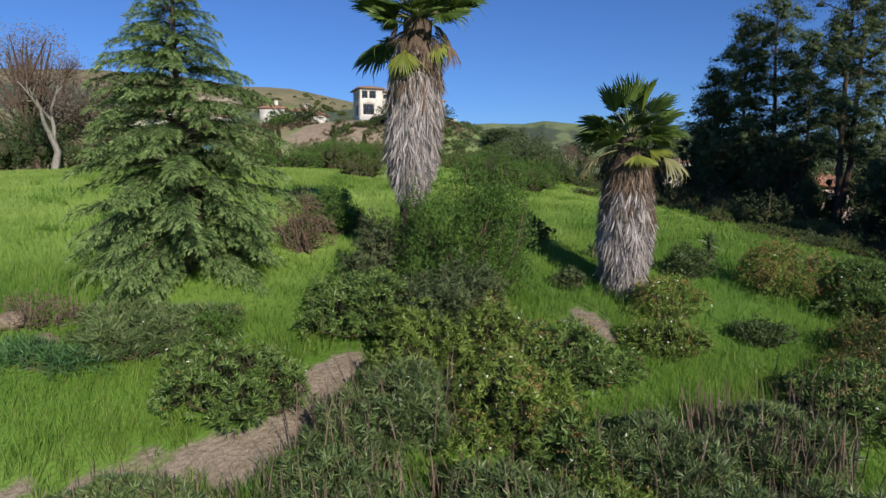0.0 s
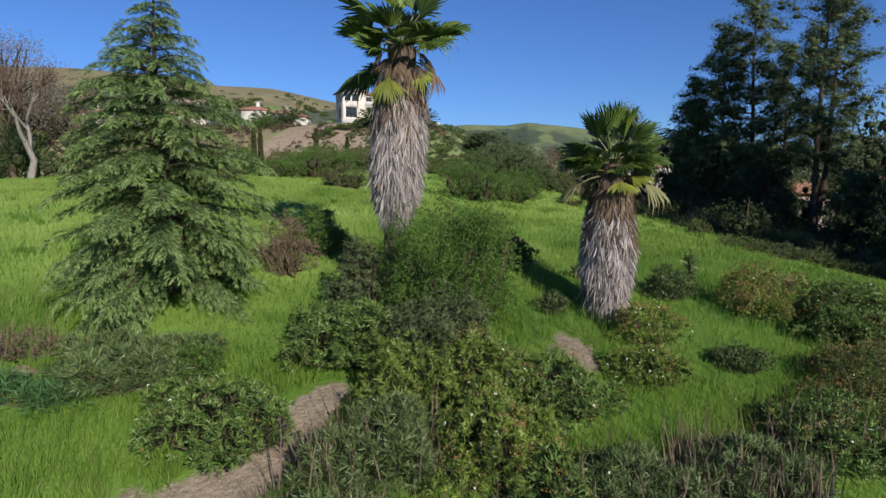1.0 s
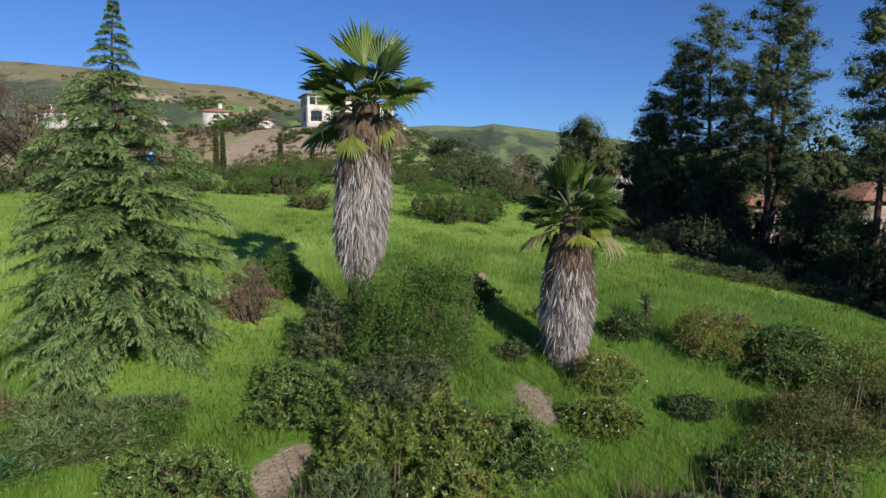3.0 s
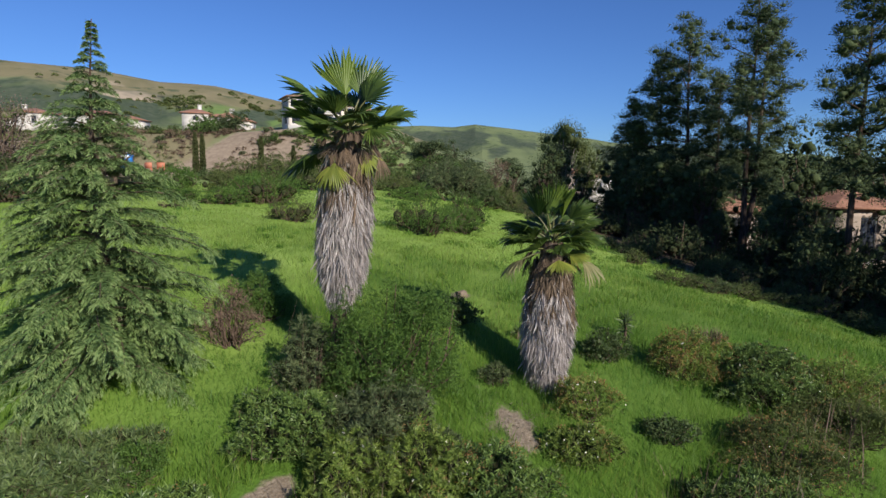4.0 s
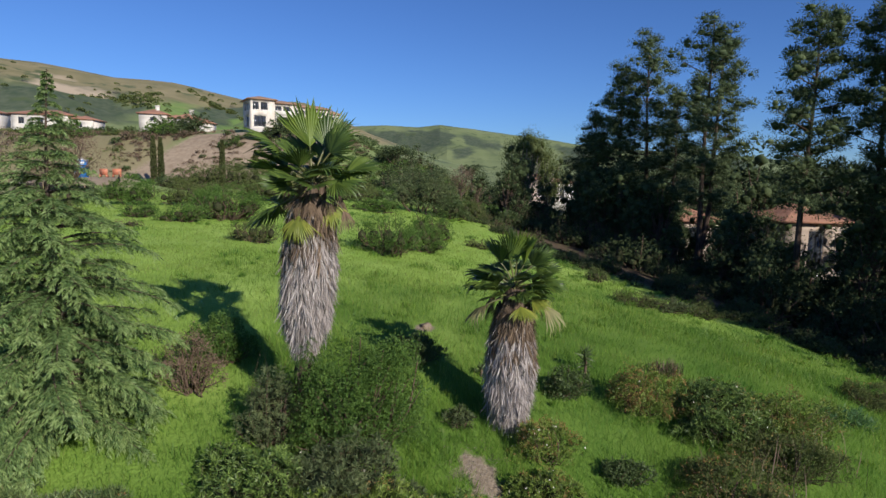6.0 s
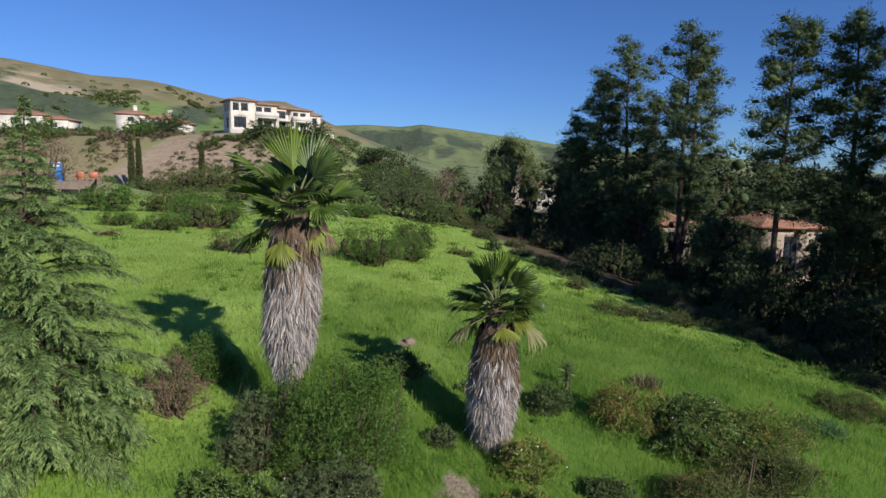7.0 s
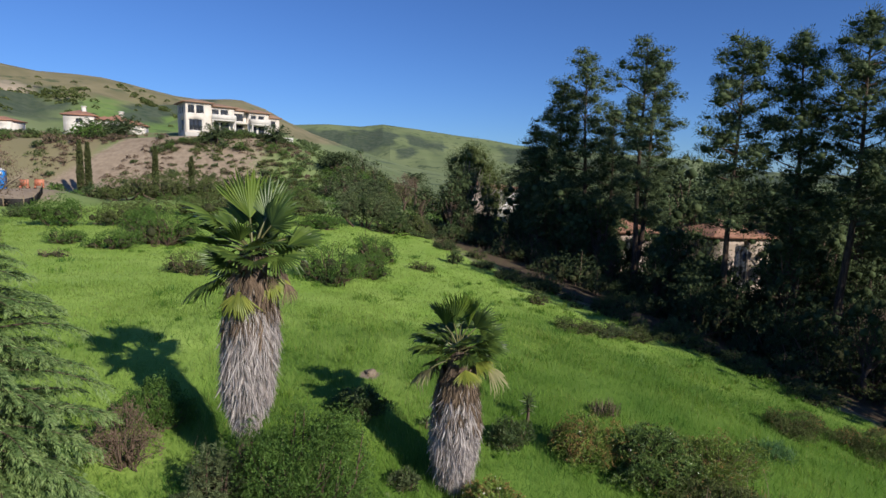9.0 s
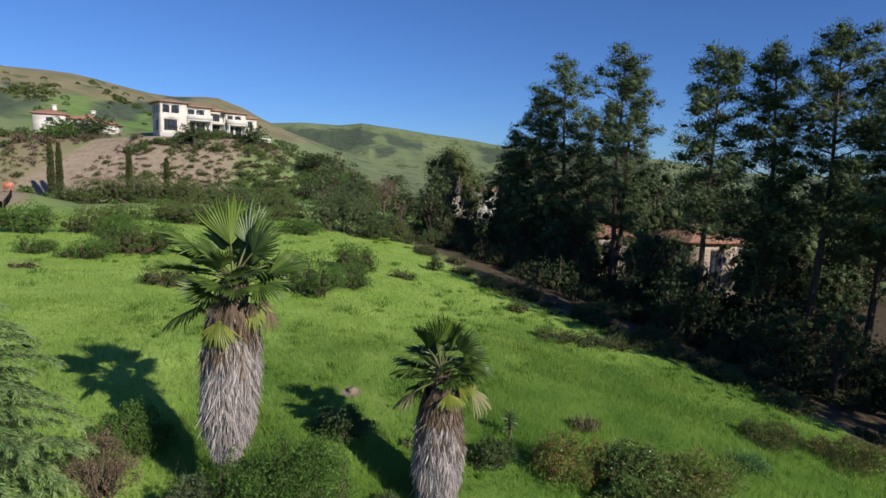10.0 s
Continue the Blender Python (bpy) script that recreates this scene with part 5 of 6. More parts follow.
for k in range(118):
    u = rng.uniform(0, len(SPINE) - 1.001)
    j = int(u)
    ax, ay = SPINE[j]
    bx, by = SPINE[j + 1]
    x, y = ax + (bx - ax) * (u - j), ay + (by - ay) * (u - j)
    o = rng.uniform(-1.5, 9.0)
    x, y = x + o * 0.8, y + o * 0.55
    if path_dist(np.array(x), np.array(y), TRACK) < 1.6:
        continue
    again(under[k % 3], x, y, rng.uniform(0.6, 1.25) * (0.7 if in_glimpse(x, y, 0.8) else 1.0), rng.uniform(0, 6.28))
for k in range(56):
    u = rng.uniform(0, len(SPINE) - 1.001)
    j = int(u)
    ax, ay = SPINE[j]
    bx, by = SPINE[j + 1]
    o = rng.uniform(1.0, 13.0)
    x, y = ax + (bx - ax) * (u - j) + o * 0.85, ay + (by - ay) * (u - j) + o * 0.5
    if 29.5 < x < 38 and 30 < y < 44 or 25.5 < x < 35 and 49 < y < 60 or in_glimpse(x, y, 2.2) or (y < 26 and k % 2):
        continue
    again(belt[k % 3], x, y, rng.uniform(0.6, 1.05), rng.uniform(0, 6.28))
for x, y, sc in ((33, 8, 1.15), (36, 13, 1.2), (31.5, 2, 1.1), (37, 4, 1.2), (31.0, 24.6, 0.6), (24.4, 31.5, 0.6), (33.8, 25.5, 0.7), (36.0, 27.0, 0.8), (17.5, 50.5, 0.85), (14.2, 55.5, 0.8)):
    again(belt[int(x * 7) % 3], x, y, sc, x)
for x, y, sc in ((25.2, 30.4, 0.75), (28.6, 23.5, 0.7), (30.6, 19.6, 0.8), (24.4, 25.2, 0.5), (22.6, 30.6, 0.6), (19.2, 37.6, 0.7), (16.0, 43.8, 0.75), (12.2, 50.4, 0.8), (8.2, 54.6, 0.9), (5.8, 57.6, 0.8), (23.4, 20.2, 0.4), (24.0, 17.0, 0.42), (22.6, 23.6, 0.45), (20.9, 27.4, 0.45), (18.6, 31.2, 0.5), (15.4, 37.0, 0.5), (13.0, 42.4, 0.55)):
    again(under[int(x * 5) % 3], x, y, sc * 1.1, x)
for k in range(50):
    y = rng.uniform(8, 54)
    x = float(np.interp(y, [0, 11, 13.4, 18, 22, 31, 43, 55], [25.5, 23, 20.8, 17.3, 13.6, 9.0, 5.4, 3])) + rng.uniform(0, 3.4)
    again(under[(1, 2, 2)[k % 3]], x, y, rng.uniform(0.28, 0.55), rng.uniform(0, 6.28))
for k in range(16):
    y = rng.uniform(14, 46)
    x = float(np.interp(y, [14, 18, 29, 38, 55], [27.5, 26, 23.5, 20.0, 15.5])) + rng.uniform(0, 3.0)
    if not in_glimpse(x, y, 2.2):
        again(belt[k % 3], x, y, rng.uniform(0.5, 0.75), rng.uniform(0, 6.28))
for x, y, sc in ((18.2, 47.5, 1.05), (19.6, 45.5, 1.0), (21.6, 49.5, 1.2), (23.6, 47.0, 1.15), (23.2, 42.6, 0.9), (18.0, 50.5, 0.9), (31.5, 41, 1.2), (34, 38, 1.2), (37, 36, 1.2), (9.5, 52.5, 0.7), (6.6, 53.5, 0.65), (11.0, 51.0, 0.5)):
    again(belt[int(x * 9) % 3], x, y, sc, x)
for x, y, sc in ((28.8, 31.0, 0.46), (31.9, 31.2, 0.46), (30.0, 33.0, 0.5), (33.4, 32.0, 0.52), (35.0, 32.0, 0.5), (26.4, 46.0, 0.72), (28.4, 46.6, 0.74), (30.4, 46.4, 0.72), (33.0, 30.8, 0.58), (35.0, 30.2, 0.6), (24.6, 27.4, 0.52), (22.8, 24.6, 0.4), (23.6, 41.0, 0.6), (22.0, 37.5, 0.5)):
    again(belt[1], x, y, sc, x)
for x, y, sc in ((24.4, 26.8, 1.35), (25.5, 28.8, 1.35), (26.8, 30.6, 1.4), (23.4, 25.0, 1.0), (26.9, 28.3, 1.7), (26.2, 26.4, 1.3)):
    again(under[0], x, y, sc, x)
for k in range(46):
    a, r = rng.uniform(15, 45), rng.uniform(70, 120)
    if a > 16 or r > 128:
        again(woods[k % 2], 3 + r * math.sin(radians(a)), -11.6 + r * math.cos(radians(a)), rng.uniform(1.2, 1.65), rng.uniform(0, 6.28))
for k in range(16):
    again(woods[k % 2], rng.uniform(-9, 17), rng.uniform(82, 122), rng.uniform(0.45, 0.75), rng.uniform(0, 6.28))
# low bushes that hug the meadow's side of the track, and a screen before the house's foot
for k in range(40):
    u = rng.uniform(1.6, len(TRACK) - 1.02)
    j = int(u)
    x, y = (TRACK[j][i_] + (TRACK[j + 1][i_] - TRACK[j][i_]) * (u - j) for i_ in (0, 1))
    again(under[(2, 0, 2)[k % 3]], x - rng.uniform(0.2, 1.5), y - rng.uniform(0.0, 0.8), rng.uniform(0.22, 0.48), rng.uniform(0, 6.28))
for x, y, sc in ((29.2, 33.6, 1.05), (30.6, 33.4, 1.1), (32.0, 33.2, 1.1), (33.6, 33.0, 1.1), (35.2, 32.8, 1.1), (28.2, 31.8, 0.85), (25.6, 47.5, 1.0), (27.2, 47.2, 1.05), (28.8, 46.9, 1.05), (30.4, 46.6, 1.05)):
    again(under[0], x, y, sc, x)
# low woods that close the valley on both sides of the view
for k in range(12):
    a = rng.uniform(14, 45)
    r = rng.uniform(75, 190)
    x, y = 3 + r * math.sin(radians(a)), -11.6 + r * math.cos(radians(a))
    again(woods[k % 2], x, y, rng.uniform(0.9, 1.5), rng.uniform(0, 6.28))

# ---- palms far off ----


def far_palm(x, y, h, r, seed, label, n=34, feather=True, leaf=0.05, sag=0.45):
    rng = np.random.default_rng(seed)
    t = thing("distant_palm", label, "palm tree", x, y, gz(x, y) - 0.05, "palms behind the meadow")
    part("trunk", Geo().add(*tube([(0, 0, 0), (0.1, 0, h * 0.5), (0, 0, h)], [0.28, 0.24, 0.22], 8)).mesh("trunk", [M_BARK], True), t)
    for k in range(n):
        a, e = k * 2.39996, 1.25 - 1.75 * (k / n)
        s = np.linspace(0, 1, 7)
        d = np.array([math.cos(a), math.sin(a), 0])
        line = np.array([0, 0, h]) + (r * s * math.cos(e) + 0.15 * r * s * s)[:, None] * d + (r * (math.sin(e) * s - sag * s ** 2))[:, None] * np.array([0, 0, 1.0])
        g = Geo().add(*tube(line, 0.03 * (1 - 0.8 * s), 3), 1)
        P = np.repeat(line[1:], 8, 0) + rng.normal(0, 0.06, (48, 3))
        q = np.array([-d[1], d[0], 0])
        D = np.where(rng.random((48, 1)) < 0.5, q, -q) + d * 0.5 + [0, 0, -0.35]
        g.add(*blades(P, D, 0.24 * r, leaf, rng, 0.2))
        part("frond", g.mesh("frond", [M_TREE, M_PETIOLE]), t)


far_palm(1.5, 76.0, 3.2, 3.2, 461, "wide feather palm behind the meadow")
far_palm(7.2, 86.0, 5.5, 2.4, 462, "small feather palm in the distance")
far_palm(18.6, 58.0, 8.6, 2.6, 463, "dark palm with a tall trunk beside the trees", 40)
far_palm(19.6, 54.0, 11.2, 2.3, 464, "tall dark palm at the pines' edge", 44)
far_palm(-49.0, 112.0, 1.8, 3.0, 465, "spreading palm on the bank below the villas", leaf=0.1, sag=0.1)
far_palm(-58.0, 117.0, 2.0, 2.8, 466, "spreading palm beside the white villa", leaf=0.1, sag=0.1)
far_palm(-54.5, 118.0, 1.8, 2.6, 467, "spreading palm beside the white villa", leaf=0.1, sag=0.1)
far_palm(-30.0, 106.5, 1.7, 2.8, 468, "spreading palm on the bank below the house", leaf=0.1, sag=0.1)
far_palm(-19.5, 109.0, 1.7, 2.8, 469, "spreading palm on the bank below the house", leaf=0.1, sag=0.1)

# ---- cypresses ----


def cypress(x, y, h, seed):
    rng = np.random.default_rng(seed)
    t = thing("cypress_tree", "narrow dark columnar cypress on the bank", "tree", x, y, gz(x, y) - 0.05, "cypresses on the bank")
    part("trunk", Geo().add(*tube([(0, 0, 0), (0, 0, h * 0.9)], [0.16, 0.03], 6)).mesh("trunk", [M_BARK]), t)
    n = 2200
    u = rng.uniform(0, 1, n)
    r = np.interp(u, [0, 0.08, 0.35, 0.75, 1], [0.2, 0.33, 0.38, 0.28, 0.04]) * h / 8.5 * rng.uniform(0.6, 1.05, n)
    a = rng.uniform(0, 6.283, n)
    r = r * (0.85 + 0.3 * value_noise(a * 1.6, u * 9, 61))
    P = np.stack([r * np.cos(a), r * np.sin(a), 0.25 + (h - 0.3) * u], 1)
    D = np.stack([0.5 * np.cos(a), 0.5 * np.sin(a), 0 * a + 1], 1) + rng.normal(0, 0.3, (n, 3))
    part("crown", Geo().add(*leaves(P, D, 0.42, 0.16, rng)).mesh("crown", [M_CYPRESS]), t)


for k, (x, y, h) in enumerate([(-46.2, 88, 9.0), (-45.2, 88.5, 8.7), (-33.9, 86, 7.6), (-28.4, 86, 5.8)]):
    cypress(x, y, h, 471 + k)

# ---- shrubs on the bank ----
bank = [shrub("bank_shrub", "low rounded reddish-brown shrub on bare soil", -40.0, 95.0, 1.7, 1.5, 0.9, "dead", 481, group="shrubs on the bank", coarse=4.6, dens=0.5),
        shrub("bank_shrub", "low rounded dark green shrub on bare soil", -32.0, 98.0, 1.8, 1.6, 1.0, "dark", 482, group="shrubs on the bank", coarse=4.6, dens=0.5),
        shrub("bank_shrub", "low olive shrub on bare soil", -25.0, 96.0, 2.0, 1.6, 0.9, "olive", 483, group="shrubs on the bank", coarse=4.6, dens=0.5),
        shrub("bank_shrub", "fresh green shrub in the garden below the house", -20.0, 92.0, 2.8, 2.2, 1.7, "fine", 484, group="shrubs on the bank", coarse=4.6, dens=0.5)]
def scrub(name, label, n, box_, size, mat, seed, leaf=0.3, avoid=None):
    """Small scrub that nobody could count: many low rounded tufts in one mesh."""
    r = np.random.default_rng(seed)
    x, y = r.uniform(box_[0], box_[1], n), r.uniform(box_[2], box_[3], n)
    keep = value_noise(x * 0.18, y * 0.22, seed) > 0.36
    if avoid is not None:
        keep &= avoid(x, y)
    x, y = x[keep], y[keep]
    m = 46
    sz = np.repeat(size * r.uniform(0.5, 1.3, len(x)), m)
    c = np.repeat(np.stack([x, y, terrain(x, y)], 1), m, 0)
    q = unit(r.normal(size=(len(c), 3)))
    q[:, 2] = np.abs(q[:, 2])
    P = c + q * sz[:, None] * [1, 1, 0.7] * r.uniform(0.5, 1, (len(c), 1))
    ob = new(name, Geo().add(*leaves(P, q + r.normal(0, 0.5, P.shape), leaf * r.uniform(0.7, 1.3, len(P)), leaf * 0.45, r)).mesh(name, [mat]))
    tagged(ob, label, "scrub", kind="stuff")


def off_drive(x, y):
    return ~((np.abs(x + 56 - 0.62 * (y - 92)) < 3.8) & (y < 111))


for k in range(110):
    x, y = rng.uniform(-62, 0), rng.uniform(90, 112)
    if not off_drive(np.array(x), np.array(y)):
        continue
    right = float(smooth(-34, -14, np.array(x)))
    kind = 3 if rng.random() < 0.5 * right else int(rng.choice(3, p=(0.45, 0.3, 0.25)))
    again(bank[kind], x, y, rng.uniform(0.5, 1.05) + 0.4 * right * rng.random(), rng.uniform(0, 6.28))
for x, y, sc in ((-47, 92.5, 1.0), (-45.2, 92.2, 1.05), (-43.4, 92.0, 1.1), (-41.6, 92.4, 1.0), (-39.6, 93.0, 1.1), (-37.6, 93.2, 0.9), (-26.9, 95.0, 0.95), (-22.4, 92.5, 0.9), (-36, 99, 0.7), (-33, 101, 0.7), (-29.5, 99.5, 0.6)):
    again(bank[0], x, y, sc, x)
for x, y, sc in ((-19.6, 98.5, 1.25), (-16.4, 95.5, 1.1), (-14.6, 97.0, 1.2), (-12.6, 95.5, 1.3), (-15.2, 92.8, 1.2)):
    again(bank[1], x, y, sc, x)
scrub("brown_scrub", "low reddish-brown scrub scattered over the bank", 620, (-60, -12, 89, 112), 0.5, M_DEADBUSH, 501, 0.26, off_drive)
scrub("green_scrub", "low green scrub scattered over the bank", 640, (-34, 4, 88, 113), 0.6, M_OLIVE, 502, 0.32, off_drive)
scrub("green_scrub", "low green scrub round the lower garden", 520, (-34, 22, 56, 90), 0.75, M_FINE, 503, 0.32)
scrub("olive_scrub", "dry olive scrub on the hillside below the villas", 700, (-125, -58, 70, 124), 0.8, M_OLIVE, 504, 0.4)
scrub("brown_scrub", "dry brown scrub on the hillside below the villas", 300, (-125, -58, 70, 124), 0.8, M_DEADBUSH, 505, 0.4)
scrub("green_scrub", "green scrub on the slope beside the house", 420, (-18, 14, 86, 135), 0.9, M_DARK, 506, 0.45)
for k in range(26):
    again(bank[1 + k % 3], rng.uniform(-40, 4), rng.uniform(60, 88), rng.uniform(0.7, 1.4), rng.uniform(0, 6.28))
for k in range(24):
    again(bank[(0, 1, 2, 2)[k % 4]], rng.uniform(-105, -58), rng.uniform(85, 121), rng.uniform(0.9, 1.8), rng.uniform(0, 6.28))
for k in range(44):
    u = k / 43
    again(bank[(1, 3, 2, 1)[k % 4]], -41 + 25 * u, 106.0 + 8.5 * u + rng.uniform(-2.4, 0.0), rng.uniform(0.7, 1.15), rng.uniform(0, 6.28))
for k in range(12):
    again(bank[(1, 2)[k % 2]], -76 + 2.1 * k, 121.5 + rng.uniform(-1.5, 1.5), rng.uniform(1.2, 1.8), rng.uniform(0, 6.28))
for k in range(44):
    again(bank[1 + k % 3], rng.uniform(-30, 12), rng.uniform(88, 118), rng.uniform(0.6, 1.4), rng.uniform(0, 6.28))
# larger mounds below the villas' terrace and in the house's garden
for k in range(30):
    again(bank[(0, 1, 2, 3, 1)[k % 5]], rng.uniform(-84, -50), rng.uniform(108, 119), rng.uniform(1.3, 2.1), rng.uniform(0, 6.28))
for k in range(34):
    x, y = rng.uniform(-44, -14), rng.uniform(91, 104)
    if off_drive(np.array(x), np.array(y)):
        again(bank[(0, 0, 2, 1)[k % 4]], x, y, rng.uniform(0.75, 1.15), rng.uniform(0, 6.28))

# oaks and brush in the folds of the near hill
rng_h = np.random.default_rng(520)
haz = np.concatenate([rng_h.uniform(-31.5, -25.5, 110), rng_h.uniform(-23.2, -18.2, 70), rng_h.uniform(-40, -14, 40)])
hrel = np.concatenate([0.58 + 0.02 * (haz[:110] + 31.5) + rng_h.uniform(0.0, 0.16, 110), 0.92 - 0.05 * (haz[110:180] + 23) + rng_h.normal(0, 0.015, 70), rng_h.uniform(0.55, 0.95, 40)])
rr = np.linspace(320, 930, 90)
hx, hy = [], []
for a_, e_ in zip(np.radians(haz), hrel):
    el = (terrain(3 + rr * np.sin(a_), -11.6 + rr * np.cos(a_)) - 5) / rr
    k = int(np.argmax(el > e_ * el.max()))
    hx.append(3 + rr[k] * math.sin(a_)); hy.append(-11.6 + rr[k] * math.cos(a_))
hx, hy = np.array(hx), np.array(hy)
m_ = 60
c_ = np.repeat(np.stack([hx, hy, terrain(hx, hy)], 1), m_, 0)
q_ = unit(rng_h.normal(size=(len(c_), 3)))
q_[:, 2] = np.abs(q_[:, 2])
P = c_ + q_ * np.repeat(rng_h.uniform(0.8, 2.4, len(hx)), m_)[:, None] * [1.3, 1.3, 0.9]
tagged(new("hillside_brush", Geo().add(*leaves(P, q_ + rng_h.normal(0, 0.5, P.shape), rng_h.uniform(1.2, 2.2, len(P)), 0.9, rng_h)).mesh("hillside_brush", [M_OLIVE])),
       "dark oaks and brush in the folds of the hill", "scrub", kind="stuff")
scrub("distant_woods", "dark distant woods filling the valley", 900, (20, 260, 60, 260), 3.4, M_TREE, 507, 1.3)
scrub("distant_woods", "olive distant woods in the valley", 380, (-2, 60, 90, 240), 2.6, M_OLIVE, 508, 1.0)

# ---- houses ----
M_STUCCO = mat_plain("cream_stucco", (0.6, 0.54, 0.47), (0.68, 0.62, 0.55), 2.0, 0.85, 0.2, 0.15, 60)
M_ROSE = mat_plain("rose_stucco", (0.4, 0.32, 0.265), (0.48, 0.39, 0.33), 2.0, 0.85, 0.2, 0.15, 60)
M_WHITEWALL = mat_plain("white_stucco", (0.58, 0.54, 0.49), (0.66, 0.63, 0.58), 2.0, 0.85, 0.2, 0.15, 60)
M_TILE = mat_plain("terracotta_tile", (0.3, 0.15, 0.1), (0.42, 0.23, 0.16), 5.0, 0.8, 0.2, 0.4, 30)
M_TILE_B = mat_plain("brown_tile", (0.25, 0.15, 0.1), (0.36, 0.24, 0.17), 5.0, 0.8, 0.2, 0.4, 30)
M_TRIM = mat_plain("white_trim", (0.75, 0.73, 0.7), (0.82, 0.8, 0.78), 4.0, 0.6, 0.3, 0.05)
M_GLASS, _nt, _b = mat_base("window_glass", 0.05, 0.6)
_b.inputs["Base Color"].default_value = (0.03, 0.035, 0.045, 1)


def wall_with_holes(w, h, holes, th=0.3):
    """A wall of length w along +x and height h, front face at y = 0, with real openings (x0, x1, z0, z1)."""
    xs = sorted({0.0, w, *[v for o in holes for v in o[:2]]})
    zs = sorted({0.0, h, *[v for o in holes for v in o[2:]]})
    nx_, nz_ = len(xs), len(zs)
    V = [(x, y, z) for y in (0.0, th) for z in zs for x in xs]

    def vid(i, k, b):
        return b * nx_ * nz_ + k * nx_ + i

    def solid(i, k):
        if not (0 <= i < nx_ - 1 and 0 <= k < nz_ - 1):
            return False
        cx, cz = (xs[i] + xs[i + 1]) / 2, (zs[k] + zs[k + 1]) / 2
        return not any(o[0] < cx < o[1] and o[2] < cz < o[3] for o in holes)
    F = []
    for i in range(nx_ - 1):
        for k in range(nz_ - 1):
            if not solid(i, k):
                continue
            F.append((vid(i, k, 0), vid(i + 1, k, 0), vid(i + 1, k + 1, 0), vid(i, k + 1, 0)))
            F.append((vid(i, k, 1), vid(i, k + 1, 1), vid(i + 1, k + 1, 1), vid(i + 1, k, 1)))
            for ok, a_, b_ in ((solid(i - 1, k), (i, k), (i, k + 1)), (solid(i + 1, k), (i + 1, k + 1), (i + 1, k)),
                               (solid(i, k - 1), (i + 1, k), (i, k)), (solid(i, k + 1), (i, k + 1), (i + 1, k + 1))):
                if not ok:
                    F.append((vid(*a_, 0), vid(*b_, 0), vid(*b_, 1), vid(*a_, 1)))
    return Geo().add(V, F)


def window(house, x0, x1, z0, z1, m, panes=2):
    """A framed window set back in its opening, under its house."""
    g = Geo()
    f = 0.08
    for a in ((x0, x0 + f, z0, z1), (x1 - f, x1, z0, z1), (x0 + f, x1 - f, z0, z0 + f), (x0 + f, x1 - f, z1 - f, z1)):
        g.add(*box(a[0], a[1], 0.1, 0.18, a[2], a[3]))
    w = part("window", g.mesh("window", [M_TRIM]), house, "white-framed window", m)
    for k in range(panes):
        a, b = x0 + f + (x1 - x0 - 2 * f) * k / panes + 0.02, x0 + f + (x1 - x0 - 2 * f) * (k + 1) / panes - 0.02
        part("pane", Geo().add(*box(a, b, 0.13, 0.15, z0 + f, z1 - f)).mesh("pane", [M_GLASS]), w)
    part("sill", Geo().add(*box(x0 - 0.08, x1 + 0.08, -0.08, 0.1, z0 - 0.08, z0 - 0.002)).mesh("sill", [M_TRIM]), w)


def hip_roof(x0, x1, y0, y1, z, rise, over=0.5, thick=0.18):
    x0, x1, y0, y1 = x0 - over, x1 + over, y0 - over, y1 + over
    r = min(x1 - x0, y1 - y0) / 2
    if x1 - x0 >= y1 - y0:
        a, b = (x0 + r, (y0 + y1) / 2), (x1 - r, (y0 + y1) / 2)
    else:
        a, b = ((x0 + x1) / 2, y0 + r), ((x0 + x1) / 2, y1 - r)
    g = Geo().add(*box(x0, x1, y0, y1, z, z + thick))
    V = [(x0, y0, z + thick), (x1, y0, z + thick), (x1, y1, z + thick), (x0, y1, z + thick), (*a, z + thick + rise), (*b, z + thick + rise)]
    if x1 - x0 >= y1 - y0:
        g.add(V, [(0, 1, 5, 4), (2, 3, 4, 5)])
        g.add(V, [(1, 2, 5), (3, 0, 4)])
    else:
        g.add(V, [(1, 2, 5, 4), (3, 0, 4, 5)])
        g.add(V, [(0, 1, 4), (2, 3, 5)])
    return g


def storey_wall(house, w, h, holes, m, mat, label=""):
    part("wall", wall_with_holes(w, h, holes).mesh("wall", [mat]), house, label, m)
    for o in holes:
        if o[2] > 0.01 or (o[3] - o[2]) < 2.6:
            window(house, *o, m, 3 if o[1] - o[0] > 2.2 else 2)


def house_box(house, x0, x1, y0, y1, z0, z1, mat, front=(), left=(), roof=None, rise=1.2, rmat=None):
    """Four walls with openings in the front and left ones, a floor slab inside and a hipped roof."""
    w, d, h = x1 - x0, y1 - y0, z1 - z0
    storey_wall(house, w, h, list(front), Matrix.Translation((x0, y0, z0)), mat)
    storey_wall(house, d - 0.6, h, list(left), Matrix.Translation((x0, y1 - 0.3, z0)) @ Matrix.Rotation(-math.pi / 2, 4, 'Z'), mat)
    storey_wall(house, w, h, [], Matrix.Translation((x1, y1, z0)) @ Matrix.Rotation(math.pi, 4, 'Z'), mat)
    storey_wall(house, d - 0.6, h, [], Matrix.Translation((x1, y0 + 0.3, z0)) @ Matrix.Rotation(math.pi / 2, 4, 'Z'), mat)
    if roof is not None:
        part("roof", hip_roof(x0, x1, y0, y1, z1, rise, roof).mesh("roof", [rmat or M_TILE]), house, "tiled hipped roof")


# the large house on the hill: its corner at A, its front running back to the right
A, B = Vector((-37.4, 111.4)), Vector((-20.9, 121.0))
big = thing("hillside_house", "large cream two-storey house with brown tiled roofs and balconies", "house", A.x, A.y, 13.2, rz=math.atan2(B.y - A.y, B.x - A.x))
